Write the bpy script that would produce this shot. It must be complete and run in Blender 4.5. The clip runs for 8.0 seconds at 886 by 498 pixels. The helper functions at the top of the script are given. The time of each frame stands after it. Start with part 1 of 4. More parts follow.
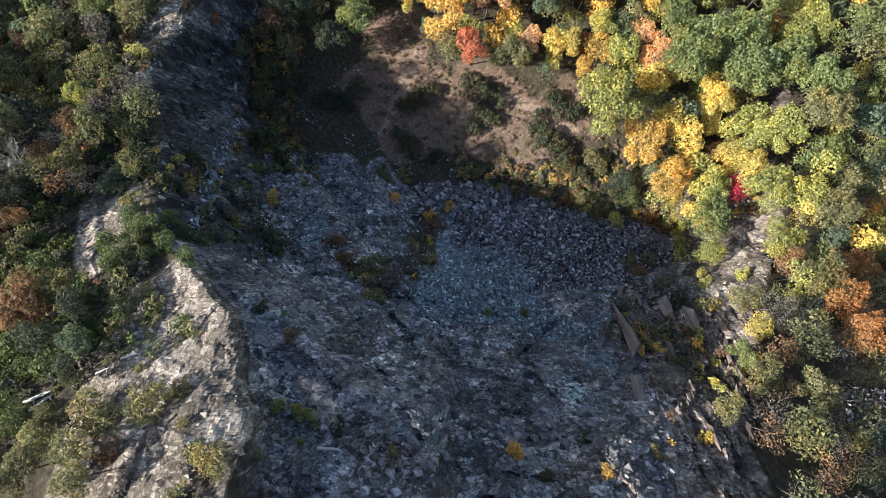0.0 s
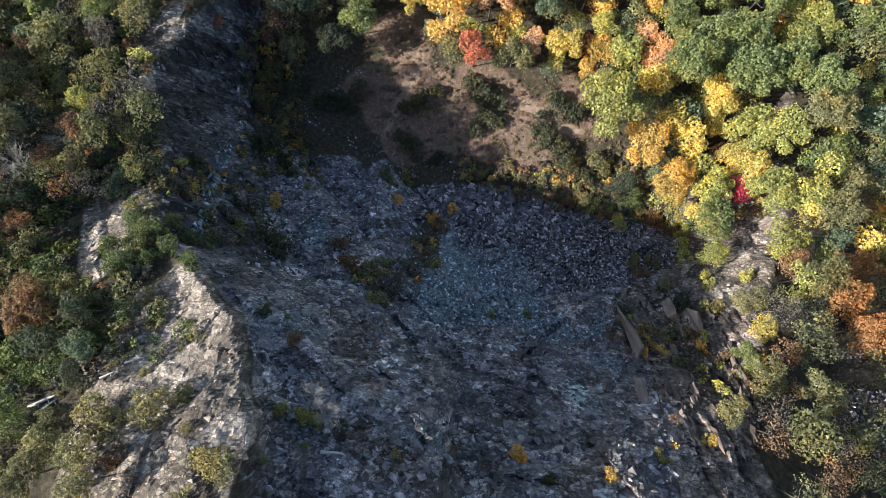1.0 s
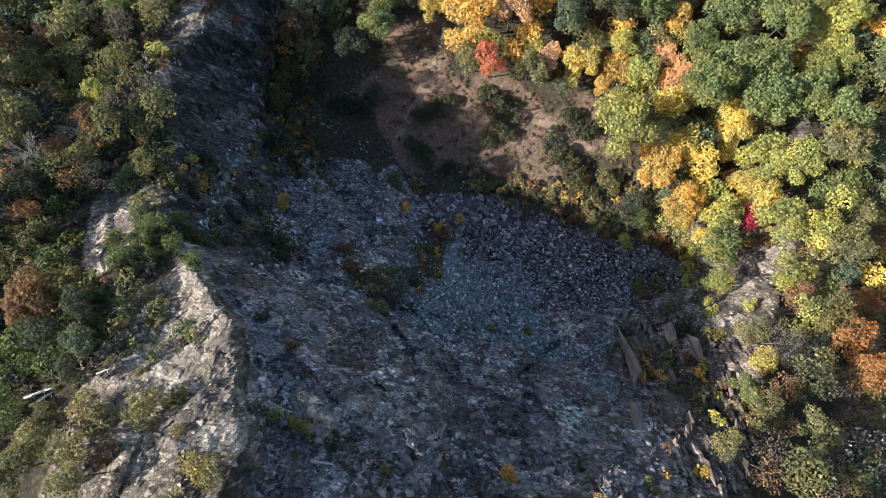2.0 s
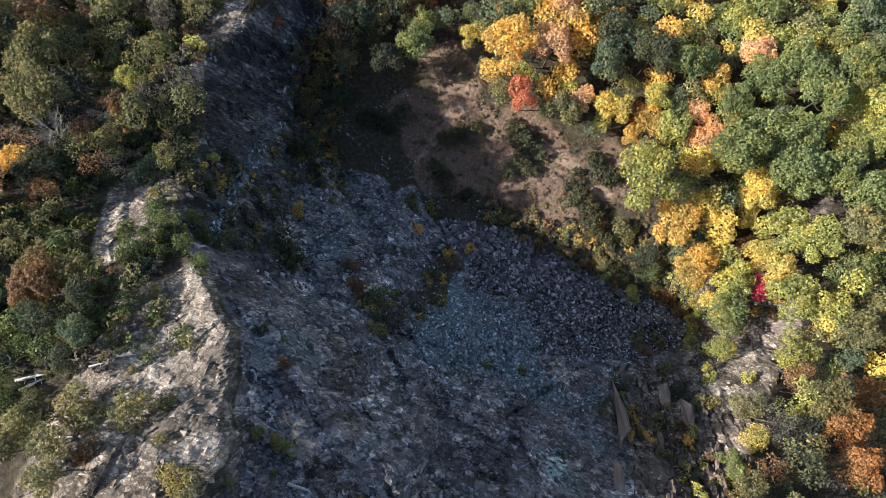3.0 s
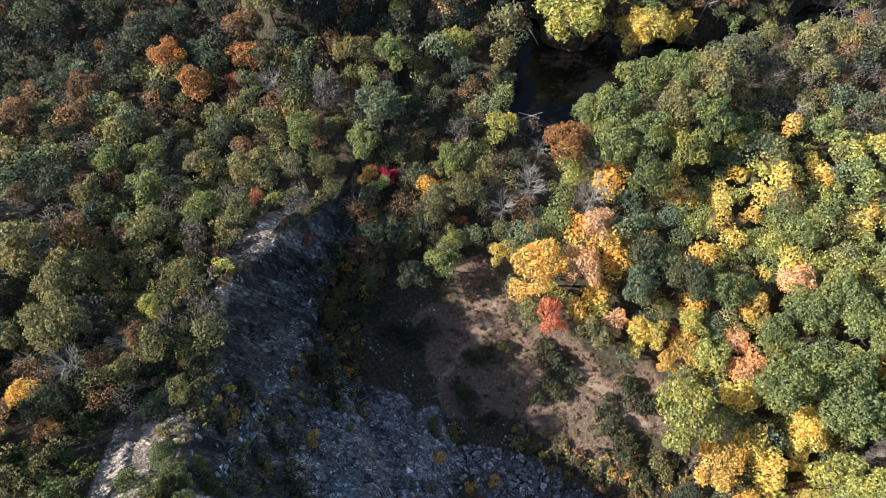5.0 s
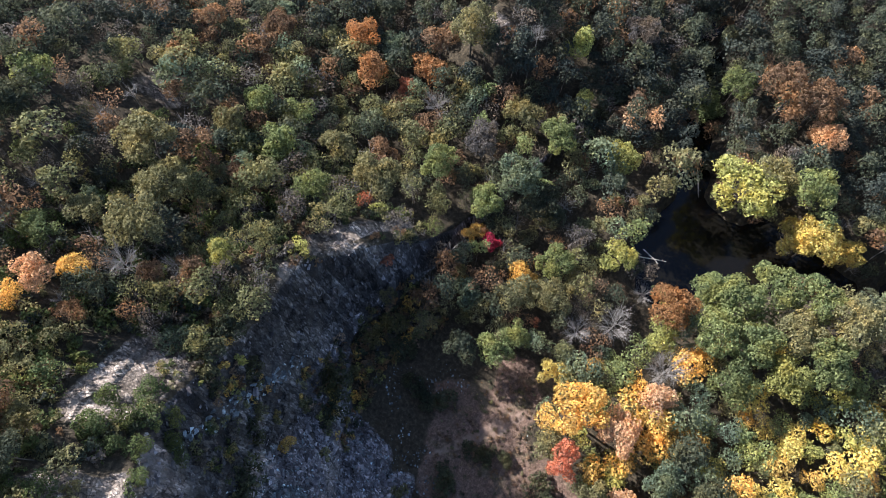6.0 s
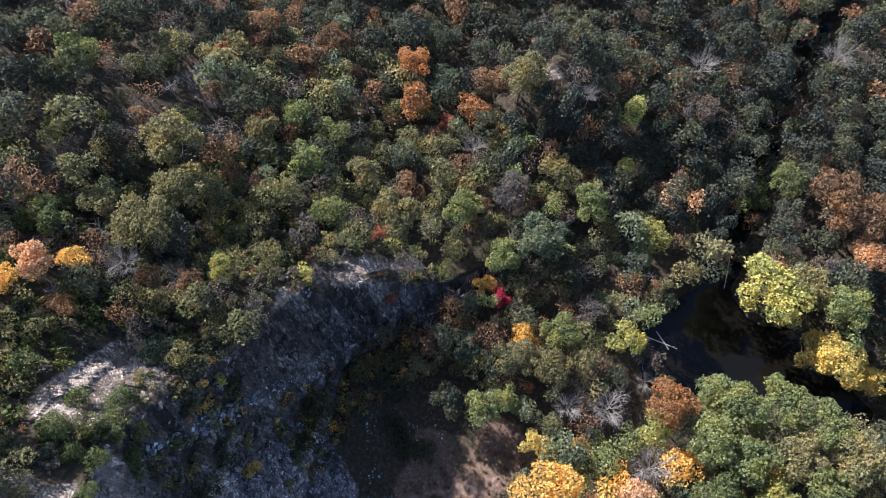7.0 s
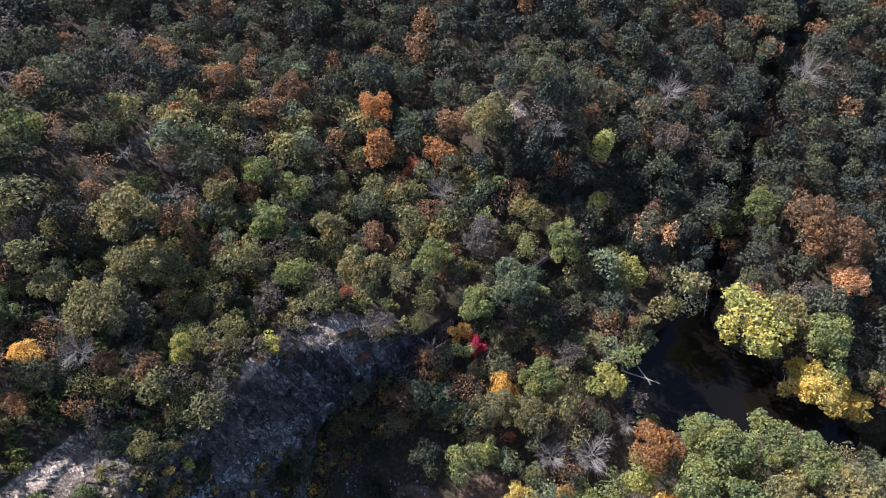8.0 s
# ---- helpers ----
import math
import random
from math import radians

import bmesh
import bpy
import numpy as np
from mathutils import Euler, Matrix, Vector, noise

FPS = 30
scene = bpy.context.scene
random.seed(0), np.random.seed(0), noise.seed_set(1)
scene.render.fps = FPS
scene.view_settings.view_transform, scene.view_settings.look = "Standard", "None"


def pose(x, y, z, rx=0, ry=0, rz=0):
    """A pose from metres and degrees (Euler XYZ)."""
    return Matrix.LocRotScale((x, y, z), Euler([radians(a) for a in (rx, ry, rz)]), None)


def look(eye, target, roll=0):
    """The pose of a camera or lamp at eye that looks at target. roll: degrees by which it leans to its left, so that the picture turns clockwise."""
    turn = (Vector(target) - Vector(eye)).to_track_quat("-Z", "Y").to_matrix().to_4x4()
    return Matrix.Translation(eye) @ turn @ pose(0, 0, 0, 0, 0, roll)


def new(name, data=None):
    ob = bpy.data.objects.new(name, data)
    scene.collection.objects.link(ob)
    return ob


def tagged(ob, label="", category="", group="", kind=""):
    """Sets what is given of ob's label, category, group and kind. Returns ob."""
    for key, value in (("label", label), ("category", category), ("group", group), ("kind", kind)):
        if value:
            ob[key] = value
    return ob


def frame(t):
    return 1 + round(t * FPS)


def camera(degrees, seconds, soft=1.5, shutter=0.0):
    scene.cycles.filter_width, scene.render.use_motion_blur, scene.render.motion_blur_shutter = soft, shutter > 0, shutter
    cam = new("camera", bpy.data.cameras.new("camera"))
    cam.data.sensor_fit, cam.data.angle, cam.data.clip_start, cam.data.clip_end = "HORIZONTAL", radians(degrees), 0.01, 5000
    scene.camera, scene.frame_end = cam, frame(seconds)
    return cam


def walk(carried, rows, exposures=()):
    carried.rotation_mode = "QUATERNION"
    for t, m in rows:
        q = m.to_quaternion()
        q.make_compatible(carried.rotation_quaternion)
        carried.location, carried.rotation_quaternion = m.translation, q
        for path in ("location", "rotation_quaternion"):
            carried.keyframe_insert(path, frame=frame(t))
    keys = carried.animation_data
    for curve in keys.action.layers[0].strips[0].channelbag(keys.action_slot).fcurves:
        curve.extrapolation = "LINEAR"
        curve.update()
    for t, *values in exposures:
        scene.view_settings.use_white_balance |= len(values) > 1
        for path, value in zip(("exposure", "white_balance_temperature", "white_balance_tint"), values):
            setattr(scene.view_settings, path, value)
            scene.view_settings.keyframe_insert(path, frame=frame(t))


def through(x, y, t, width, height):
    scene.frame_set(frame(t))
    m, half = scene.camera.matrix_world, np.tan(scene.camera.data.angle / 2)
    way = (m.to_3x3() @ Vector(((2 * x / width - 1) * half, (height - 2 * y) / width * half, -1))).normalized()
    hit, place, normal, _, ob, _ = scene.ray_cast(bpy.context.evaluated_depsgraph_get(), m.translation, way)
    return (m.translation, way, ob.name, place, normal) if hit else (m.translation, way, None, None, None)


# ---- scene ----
cam = camera(66.0, 8.0, soft=0.5)
# seconds, place in metres, turn in degrees; the meadow in the quarry lies at z = 0
PATH = [
    (0, -0.00, 0.00, 126.00, 7.01, -0.14, -0.26),
    (0.5, -0.01, 0.03, 126.02, 6.89, -0.04, -0.18),
    (1, 0.09, 0.42, 126.06, 7.00, 0.18, -0.37),
    (1.2, 0.12, 0.69, 126.08, 6.86, 0.21, -0.09),
    (2.3, 0.79, 3.33, 126.38, 6.97, 0.42, 5.91),
    (2.5, 0.71, 4.06, 126.49, 7.07, 0.31, 8.29),
    (3, 0.38, 6.45, 126.60, 7.28, 0.29, 11.01),
    (3.5, 0.13, 9.14, 126.38, 7.43, 0.67, 11.47),
    (4, -0.50, 12.23, 125.86, 5.44, 0.87, 12.34),
    (4.4, -1.49, 15.67, 125.42, 5.56, 0.80, 13.09),
    (4.5, -1.73, 16.54, 125.29, 6.71, 0.83, 13.23),
    (4.6, -1.96, 17.41, 125.18, 8.99, 1.02, 13.20),
    (4.7, -2.16, 18.24, 125.12, 11.71, 1.25, 13.49),
    (4.8, -2.34, 19.02, 125.12, 14.30, 1.43, 13.21),
    (4.9, -2.47, 19.76, 125.16, 16.92, 1.70, 13.49),
    (5, -2.57, 20.46, 125.23, 19.38, 1.94, 13.30),
    (5.2, -2.70, 21.73, 125.34, 21.06, 1.97, 13.67),
    (6.3, -6.31, 31.34, 125.70, 21.36, -2.88, 52.97),
    (6.5, -7.03, 33.08, 126.01, 21.22, -2.92, 53.92),
    (7, -9.13, 37.74, 126.50, 21.13, -2.99, 55.25),
    (7.5, -11.61, 42.17, 126.97, 21.11, -2.96, 56.02),
    (8, -14.99, 46.53, 127.64, 21.02, -2.52, 51.87),
]
walk(cam, [(t, pose(x, y, z, rx, ry, rz)) for t, x, y, z, rx, ry, rz in PATH],
     exposures=[(0.0, 1.42, 6200, 10), (1.2, 1.38, 6200, 10), (2.5, 1.3, 6300, 11), (4.5, 1.2, 6350, 12), (5.2, 1.38, 6200, 13), (6.3, 1.4, 5900, 19), (8.0, 1.22, 5850, 22)])

# ---------------------------------------------------------------- light
SUN_ELEVATION, SUN_HEADING = 31.8, (1.0, 0.2)        # the way the light travels over the ground
world = bpy.data.worlds.new("sky")
scene.world = world
world.use_nodes = True
sky = world.node_tree.nodes.new("ShaderNodeTexSky")
sky.sky_type = "NISHITA"
sky.sun_disc = False
sky.sun_elevation = radians(SUN_ELEVATION)
sky.sun_rotation = math.atan2(-SUN_HEADING[0], -SUN_HEADING[1])
back = world.node_tree.nodes["Background"]
world.node_tree.links.new(sky.outputs[0], back.inputs[0])
back.inputs[1].default_value = 0.082

sun = new("sun", bpy.data.lights.new("sun", "SUN"))
sun.data.energy, sun.data.angle, sun.data.color = 5.0, radians(0.6), (1.0, 0.935, 0.845)
sun.matrix_world = look((0, 0, 200), (SUN_HEADING[0], SUN_HEADING[1], 200 - math.tan(radians(SUN_ELEVATION)) * math.hypot(*SUN_HEADING)))


# ---------------------------------------------------------------- node helpers
def material(name):
    m = bpy.data.materials.new(name)
    m.use_nodes = True
    m.node_tree.nodes.remove(m.node_tree.nodes["Principled BSDF"])
    return m, m.node_tree


def node(tree, kind, **inputs):
    n = tree.nodes.new(kind)
    for key, value in inputs.items():
        socket = n.inputs[key.replace("_", " ")]
        if isinstance(value, bpy.types.NodeSocket):
            tree.links.new(value, socket)
        else:
            socket.default_value = value
    return n


def mixed(tree, fac, a, b, blend="MIX"):
    n = tree.nodes.new("ShaderNodeMix")
    n.data_type, n.blend_type = "RGBA", blend
    for socket, value in ((n.inputs[0], fac), (n.inputs[6], a), (n.inputs[7], b)):
        if isinstance(value, bpy.types.NodeSocket):
            tree.links.new(value, socket)
        else:
            socket.default_value = (*value, 1.0) if isinstance(value, tuple) and len(value) == 3 else value
    return n.outputs[2]


def ramp(tree, fac, *stops):
    n = tree.nodes.new("ShaderNodeValToRGB")
    tree.links.new(fac, n.inputs[0])
    els = n.color_ramp.elements
    while len(els) < len(stops):
        els.new(0.5)
    for el, (at, colour) in zip(els, stops):
        el.position, el.color = at, (*colour, 1.0)
    return n.outputs[0]


def grey(a):
    return (a, a, a)


def number(tree, op, a, b):
    n = tree.nodes.new("ShaderNodeMath")
    n.operation = op
    for socket, value in zip(n.inputs, (a, b)):
        if isinstance(value, bpy.types.NodeSocket):
            tree.links.new(value, socket)
        else:
            socket.default_value = value
    return n.outputs[0]


def field(tree, where, scale, detail=5.0, rough=0.6, distort=0.0):
    return node(tree, "ShaderNodeTexNoise", Vector=where, Scale=scale, Detail=detail, Roughness=rough, Distortion=distort).outputs[0]


def finish(tree, shader):
    tree.links.new(shader, tree.nodes["Material Output"].inputs[0])


def surface(tree, colour, rough, height=None, strength=0.5, distance=0.2):
    b = node(tree, "ShaderNodeBsdfPrincipled", Base_Color=colour, Roughness=rough, Specular_IOR_Level=0.25)
    if height is not None:
        bump = node(tree, "ShaderNodeBump", Height=height, Strength=strength, Distance=distance)
        tree.links.new(bump.outputs[0], b.inputs["Normal"])
    finish(tree, b.outputs[0])


# ---------------------------------------------------------------- materials
def cells(tree, where, scale, low, high, feature="F1"):
    """Broken faces: a tone and a lean of its own for every cell, or the joints between them."""
    wob = node(tree, "ShaderNodeTexNoise", Vector=where, Scale=scale * 1.3, Detail=2.0, Roughness=0.5)
    push = node(tree, "ShaderNodeVectorMath")
    push.operation = "SCALE"
    tree.links.new(wob.outputs["Color"], push.inputs[0])
    push.inputs["Scale"].default_value = 0.22 / scale
    warp = node(tree, "ShaderNodeVectorMath", Vector=where)
    warp.operation = "ADD"
    tree.links.new(push.outputs[0], warp.inputs[1])
    cell = node(tree, "ShaderNodeTexVoronoi", Vector=warp.outputs[0], Scale=scale)
    if feature == "EDGE":
        cell.feature = "DISTANCE_TO_EDGE"
        return cell.outputs["Distance"]
    own = node(tree, "ShaderNodeSeparateColor", Color=cell.outputs["Color"])
    tone = ramp(tree, own.outputs[0], (0.0, grey(low)), (0.55, grey(0.9)), (0.85, grey(0.45 + 0.55 * high)), (1.0, grey(high)))
    return tone, cell.outputs["Color"]


def bedding(tree, where):
    """Coordinates along the beds, which strike one way or another from one mass of rock to the next."""
    one = node(tree, "ShaderNodeMapping", Vector=where, Rotation=(0.35, 0.2, -0.8), Scale=(0.75, 1.2, 0.7)).outputs[0]
    two = node(tree, "ShaderNodeMapping", Vector=where, Rotation=(0.2, 0.4, 0.45), Scale=(0.7, 1.25, 0.7)).outputs[0]
    mass = node(tree, "ShaderNodeTexVoronoi", Vector=where, Scale=0.13)
    side = ramp(tree, node(tree, "ShaderNodeSeparateColor", Color=mass.outputs["Color"]).outputs[1], (0.5, grey(0)), (0.51, grey(1)))
    return mixed(tree, side, one, two)


def rock_pattern(tree, where, bed):
    """Fractured stone: the tone of its broken faces, their lean, and its joints."""
    big, lean_big = cells(tree, bed, 0.36, 0.55, 1.55)
    mid, lean_mid = cells(tree, bed, 1.25, 0.6, 1.75)
    small, lean_small = cells(tree, bed, 3.3, 0.5, 2.1)
    shatter = ramp(tree, field(tree, where, 0.3, 5.0, 0.65, 0.4), (0.38, grey(0.25)), (0.54, grey(1.0)))
    broken = mixed(tree, 1.0, mid, small, "MULTIPLY")
    tone = mixed(tree, 1.0, big, mixed(tree, shatter, grey(0.72), broken), "MULTIPLY")
    joint = ramp(tree, cells(tree, bed, 0.36, 1, 1, "EDGE"), (0.0, grey(0.5)), (0.03, grey(1.0)))
    joint = mixed(tree, shatter, mixed(tree, 0.7, joint, grey(1.0)), joint)
    crack = ramp(tree, cells(tree, bed, 1.25, 1, 1, "EDGE"), (0.0, grey(0.28)), (0.055, grey(1.0)))
    crack = mixed(tree, shatter, grey(1.0), crack)
    tone = mixed(tree, 1.0, mixed(tree, 1.0, tone, joint, "MULTIPLY"), crack, "MULTIPLY")
    dust = ramp(tree, field(tree, where, 5.0, 8.0, 0.85), (0.36, grey(0.6)), (0.5, grey(1.0)), (0.66, grey(1.55)))
    tone = mixed(tree, 1.0, tone, dust, "MULTIPLY")
    lean = mixed(tree, 0.45, mixed(tree, 0.4, lean_mid, lean_big), lean_small)
    lean = mixed(tree, shatter, mixed(tree, 0.35, grey(0.5), lean_big), lean)
    return tone, lean


def make_ground():
    m, t = material("hillside")
    where = node(t, "ShaderNodeMapping", Vector=node(t, "ShaderNodeTexCoord").outputs["Object"], Scale=(1.0, 1.0, 0.45)).outputs[0]

    def zone(name):
        n = t.nodes.new("ShaderNodeAttribute")
        n.attribute_name = name
        edge = field(t, where, 0.5, 6.0, 0.7)
        n2 = number(t, "ADD", n.outputs["Fac"], number(t, "MULTIPLY", number(t, "SUBTRACT", edge, 0.5), 0.9))
        return ramp(t, n2, (0.38, grey(0)), (0.62, grey(1)))

    bed = bedding(t, where)
    pattern, lean = rock_pattern(t, where, bed)
    broad = field(t, where, 0.11, 6.0, 0.62, 0.3)

    def stone(dark, mid, light):
        return mixed(t, 1.0, ramp(t, broad, (0.36, dark), (0.5, mid), (0.64, light)), pattern, "MULTIPLY")

    blue = stone((0.13, 0.118, 0.121), (0.222, 0.204, 0.207), (0.362, 0.338, 0.338))
    brown = stone((0.145, 0.12, 0.094), (0.275, 0.231, 0.187), (0.375, 0.325, 0.272))
    umber = stone((0.1, 0.083, 0.073), (0.19, 0.155, 0.132), (0.31, 0.256, 0.218))
    # dark stone for the western wall and for shade painted between the boulders
    dark_wall_gap_shade = stone((0.04, 0.038, 0.037), (0.075, 0.071, 0.07), (0.14, 0.134, 0.13))
    # rust-stained beds and blue-green ones between the grey
    stain = ramp(t, field(t, where, 0.09, 6.0, 0.65, 0.8), (0.5, grey(0)), (0.62, grey(0.8)))
    blue = mixed(t, stain, blue, mixed(t, 1.0, umber, (0.95, 0.93, 0.93), "MULTIPLY"))
    verdigris = ramp(t, field(t, node(t, "ShaderNodeMapping", Vector=where, Location=(31.0, 17.0, 5.0)).outputs[0], 0.13, 7.0, 0.7, 0.6), (0.54, grey(0)), (0.64, grey(0.75)))
    blue = mixed(t, verdigris, blue, mixed(t, 1.0, pattern, (0.155, 0.187, 0.195), "MULTIPLY"))
    teal = ramp(t, field(t, where, 1.6, 8.0, 0.75), (0.3, (0.09, 0.106, 0.112)), (0.5, (0.17, 0.2, 0.21)), (0.7, (0.33, 0.375, 0.385)))
    teal = mixed(t, 0.6, teal, pattern, "MULTIPLY")
    pale = ramp(t, field(t, where, 2.0, 6.0, 0.7), (0.3, (0.26, 0.36, 0.34)), (0.7, (0.5, 0.62, 0.58)))
    pale = mixed(t, 0.5, pale, pattern, "MULTIPLY")
    # leaf litter of the woods; its dark colour also paints the western meadow's shade
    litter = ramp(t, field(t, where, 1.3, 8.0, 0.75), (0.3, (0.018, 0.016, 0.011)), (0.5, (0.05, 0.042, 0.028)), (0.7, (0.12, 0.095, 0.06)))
    straw = ramp(t, field(t, where, 1.6, 10.0, 0.85), (0.34, (0.05, 0.034, 0.025)), (0.5, (0.145, 0.098, 0.072)), (0.66, (0.29, 0.205, 0.155)))
    straw = mixed(t, 1.0, straw, ramp(t, field(t, where, 5.0, 6.0, 0.8), (0.36, grey(0.55)), (0.5, grey(1.0)), (0.66, grey(1.5))), "MULTIPLY")
    green = ramp(t, field(t, where, 0.22, 5.0, 0.6), (0.5, grey(0)), (0.7, grey(0.55)))
    straw = mixed(t, green, straw, (0.09, 0.10, 0.045))
    path = ramp(t, field(t, where, 0.7, 5.0, 0.6), (0.3, (0.2, 0.14, 0.105)), (0.7, (0.33, 0.245, 0.185)))
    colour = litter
    for name, tone in (("grass", straw), ("path", path), ("brown", brown), ("umber", umber), ("blue", blue), ("dark_wall_gap_shade", dark_wall_gap_shade), ("teal", teal), ("pale", pale)):
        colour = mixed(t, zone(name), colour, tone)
    fine = field(t, where, 3.0, 9.0, 0.75)
    b = node(t, "ShaderNodeBsdfPrincipled", Base_Color=colour, Roughness=0.95, Specular_IOR_Level=0.2)
    bump = node(t, "ShaderNodeBump", Height=fine, Strength=0.7, Distance=0.3)
    # every broken face of the bare rock leans its own way
    off = node(t, "ShaderNodeVectorMath")
    off.operation = "SUBTRACT"
    t.links.new(lean, off.inputs[0])
    off.inputs[1].default_value = (0.5, 0.5, 0.5)
    bare = t.nodes.new("ShaderNodeAttribute")
    bare.attribute_name = "bare"
    size = node(t, "ShaderNodeVectorMath")
    size.operation = "SCALE"
    t.links.new(off.outputs[0], size.inputs[0])
    t.links.new(number(t, "MULTIPLY", bare.outputs["Fac"], 1.15), size.inputs["Scale"])
    total = node(t, "ShaderNodeVectorMath")
    total.operation = "ADD"
    t.links.new(bump.outputs[0], total.inputs[0])
    t.links.new(size.outputs[0], total.inputs[1])
    unit = node(t, "ShaderNodeVectorMath")
    unit.operation = "NORMALIZE"
    t.links.new(total.outputs[0], unit.inputs[0])
    t.links.new(unit.outputs[0], b.inputs["Normal"])
    finish(t, b.outputs[0])
    return m


def make_stone(name, dark, mid, light, vary=((0.0, 0.35), (0.6, 0.85), (0.85, 1.5), (1.0, 2.8))):
    m, t = material(name)
    where = node(t, "ShaderNodeTexCoord").outputs["Object"]
    per = node(t, "ShaderNodeObjectInfo").outputs["Random"]
    isle = node(t, "ShaderNodeNewGeometry").outputs["Random Per Island"]
    tone = ramp(t, field(t, where, 1.4, 7.0, 0.7), (0.3, dark), (0.5, mid), (0.72, light))
    shade = ramp(t, number(t, "FRACT", number(t, "ADD", per, isle), 0.0), *((at, grey(v)) for at, v in vary))
    surface(t, mixed(t, 1.0, tone, shade, "MULTIPLY"), 0.9, field(t, where, 5.0, 8.0, 0.7), 0.5, 0.1)
    return m


def make_leaf(name, colour, spread=0.42, through=0.42):
    """Foliage with its own tint from leaf to leaf and tree to tree."""
    m, t = material(name)
    isle = node(t, "ShaderNodeNewGeometry").outputs["Random Per Island"]
    per = node(t, "ShaderNodeObjectInfo").outputs["Random"]
    deep = tuple(c * (1 - spread) for c in colour)
    pale = tuple(min(0.9, c * (1 + 1.2 * spread)) for c in colour)
    tone = ramp(t, isle, (0.0, deep), (0.6, colour), (1.0, pale))
    vary = ramp(t, per, (0.0, grey(0.8)), (1.0, grey(1.2)))
    tone = mixed(t, 1.0, tone, vary, "MULTIPLY")
    # drifts of riper and greener leaves through the crowns
    where = node(t, "ShaderNodeNewGeometry").outputs["Position"]
    ripe = ramp(t, field(t, where, 0.22, 3.0, 0.6), (0.35, (0.78, 0.84, 0.95)), (0.5, grey(1.0)), (0.68, (1.3, 1.1, 0.85)))
    tone = mixed(t, 1.0, tone, ripe, "MULTIPLY")
    one = node(t, "ShaderNodeBsdfPrincipled", Base_Color=tone, Roughness=0.7, Specular_IOR_Level=0.1)
    two = node(t, "ShaderNodeBsdfTranslucent", Color=tone)
    mix = node(t, "ShaderNodeMixShader", Fac=through)
    t.links.new(one.outputs[0], mix.inputs[1])
    t.links.new(two.outputs[0], mix.inputs[2])
    finish(t, mix.outputs[0])
    return m


def make_bark(name, dark, light):
    m, t = material(name)
    where = node(t, "ShaderNodeTexCoord").outputs["Object"]
    long = node(t, "ShaderNodeMapping", Vector=where, Scale=(4.0, 4.0, 0.8)).outputs[0]
    grain = field(t, long, 2.0, 6.0, 0.7)
    surface(t, ramp(t, grain, (0.3, dark), (0.7, light)), 0.9, grain, 0.4, 0.05)
    return m


def make_water():
    m, t = material("still river water")
    where = node(t, "ShaderNodeTexCoord").outputs["Object"]
    silt = ramp(t, field(t, where, 0.08, 4.0), (0.3, (0.004, 0.0038, 0.003)), (0.7, (0.007, 0.0065, 0.005)))
    b = node(t, "ShaderNodeBsdfPrincipled", Base_Color=silt, Roughness=0.12, IOR=1.33)
    bump = node(t, "ShaderNodeBump", Height=field(t, where, 1.5, 3.0), Strength=0.05, Distance=0.1)
    t.links.new(bump.outputs[0], b.inputs["Normal"])
    finish(t, b.outputs[0])
    return m


GROUND = make_ground()
BOULDER = make_stone("dark trap rock", (0.085, 0.08, 0.086), (0.18, 0.168, 0.176), (0.34, 0.318, 0.325))
SCREE = make_stone("blue green scree", (0.09, 0.108, 0.118), (0.21, 0.245, 0.257), (0.38, 0.43, 0.445))
WARM_STONE = make_stone("weathered brown rock", (0.15, 0.12, 0.095), (0.31, 0.26, 0.21), (0.43, 0.37, 0.31), ((0.0, 0.65), (1.0, 1.25)))
WALL_STONE = make_stone("grey quarried rock", (0.078, 0.072, 0.075), (0.175, 0.164, 0.165), (0.33, 0.31, 0.31), ((0.0, 0.4), (0.55, 0.85), (0.85, 1.45), (1.0, 2.2)))
UMBER_STONE = make_stone("rusty brown rock", (0.085, 0.066, 0.056), (0.155, 0.12, 0.1), (0.28, 0.22, 0.18), ((0.0, 0.45), (1.0, 1.35)))
BARK = make_bark("grey brown bark", (0.05, 0.042, 0.034), (0.17, 0.15, 0.125))
DEAD_WOOD = make_bark("bleached wood", (0.16, 0.15, 0.13), (0.38, 0.36, 0.33))
PALE_WOOD = make_bark("sun-bleached wood", (0.4, 0.38, 0.34), (0.75, 0.72, 0.66))
WATER = make_water()
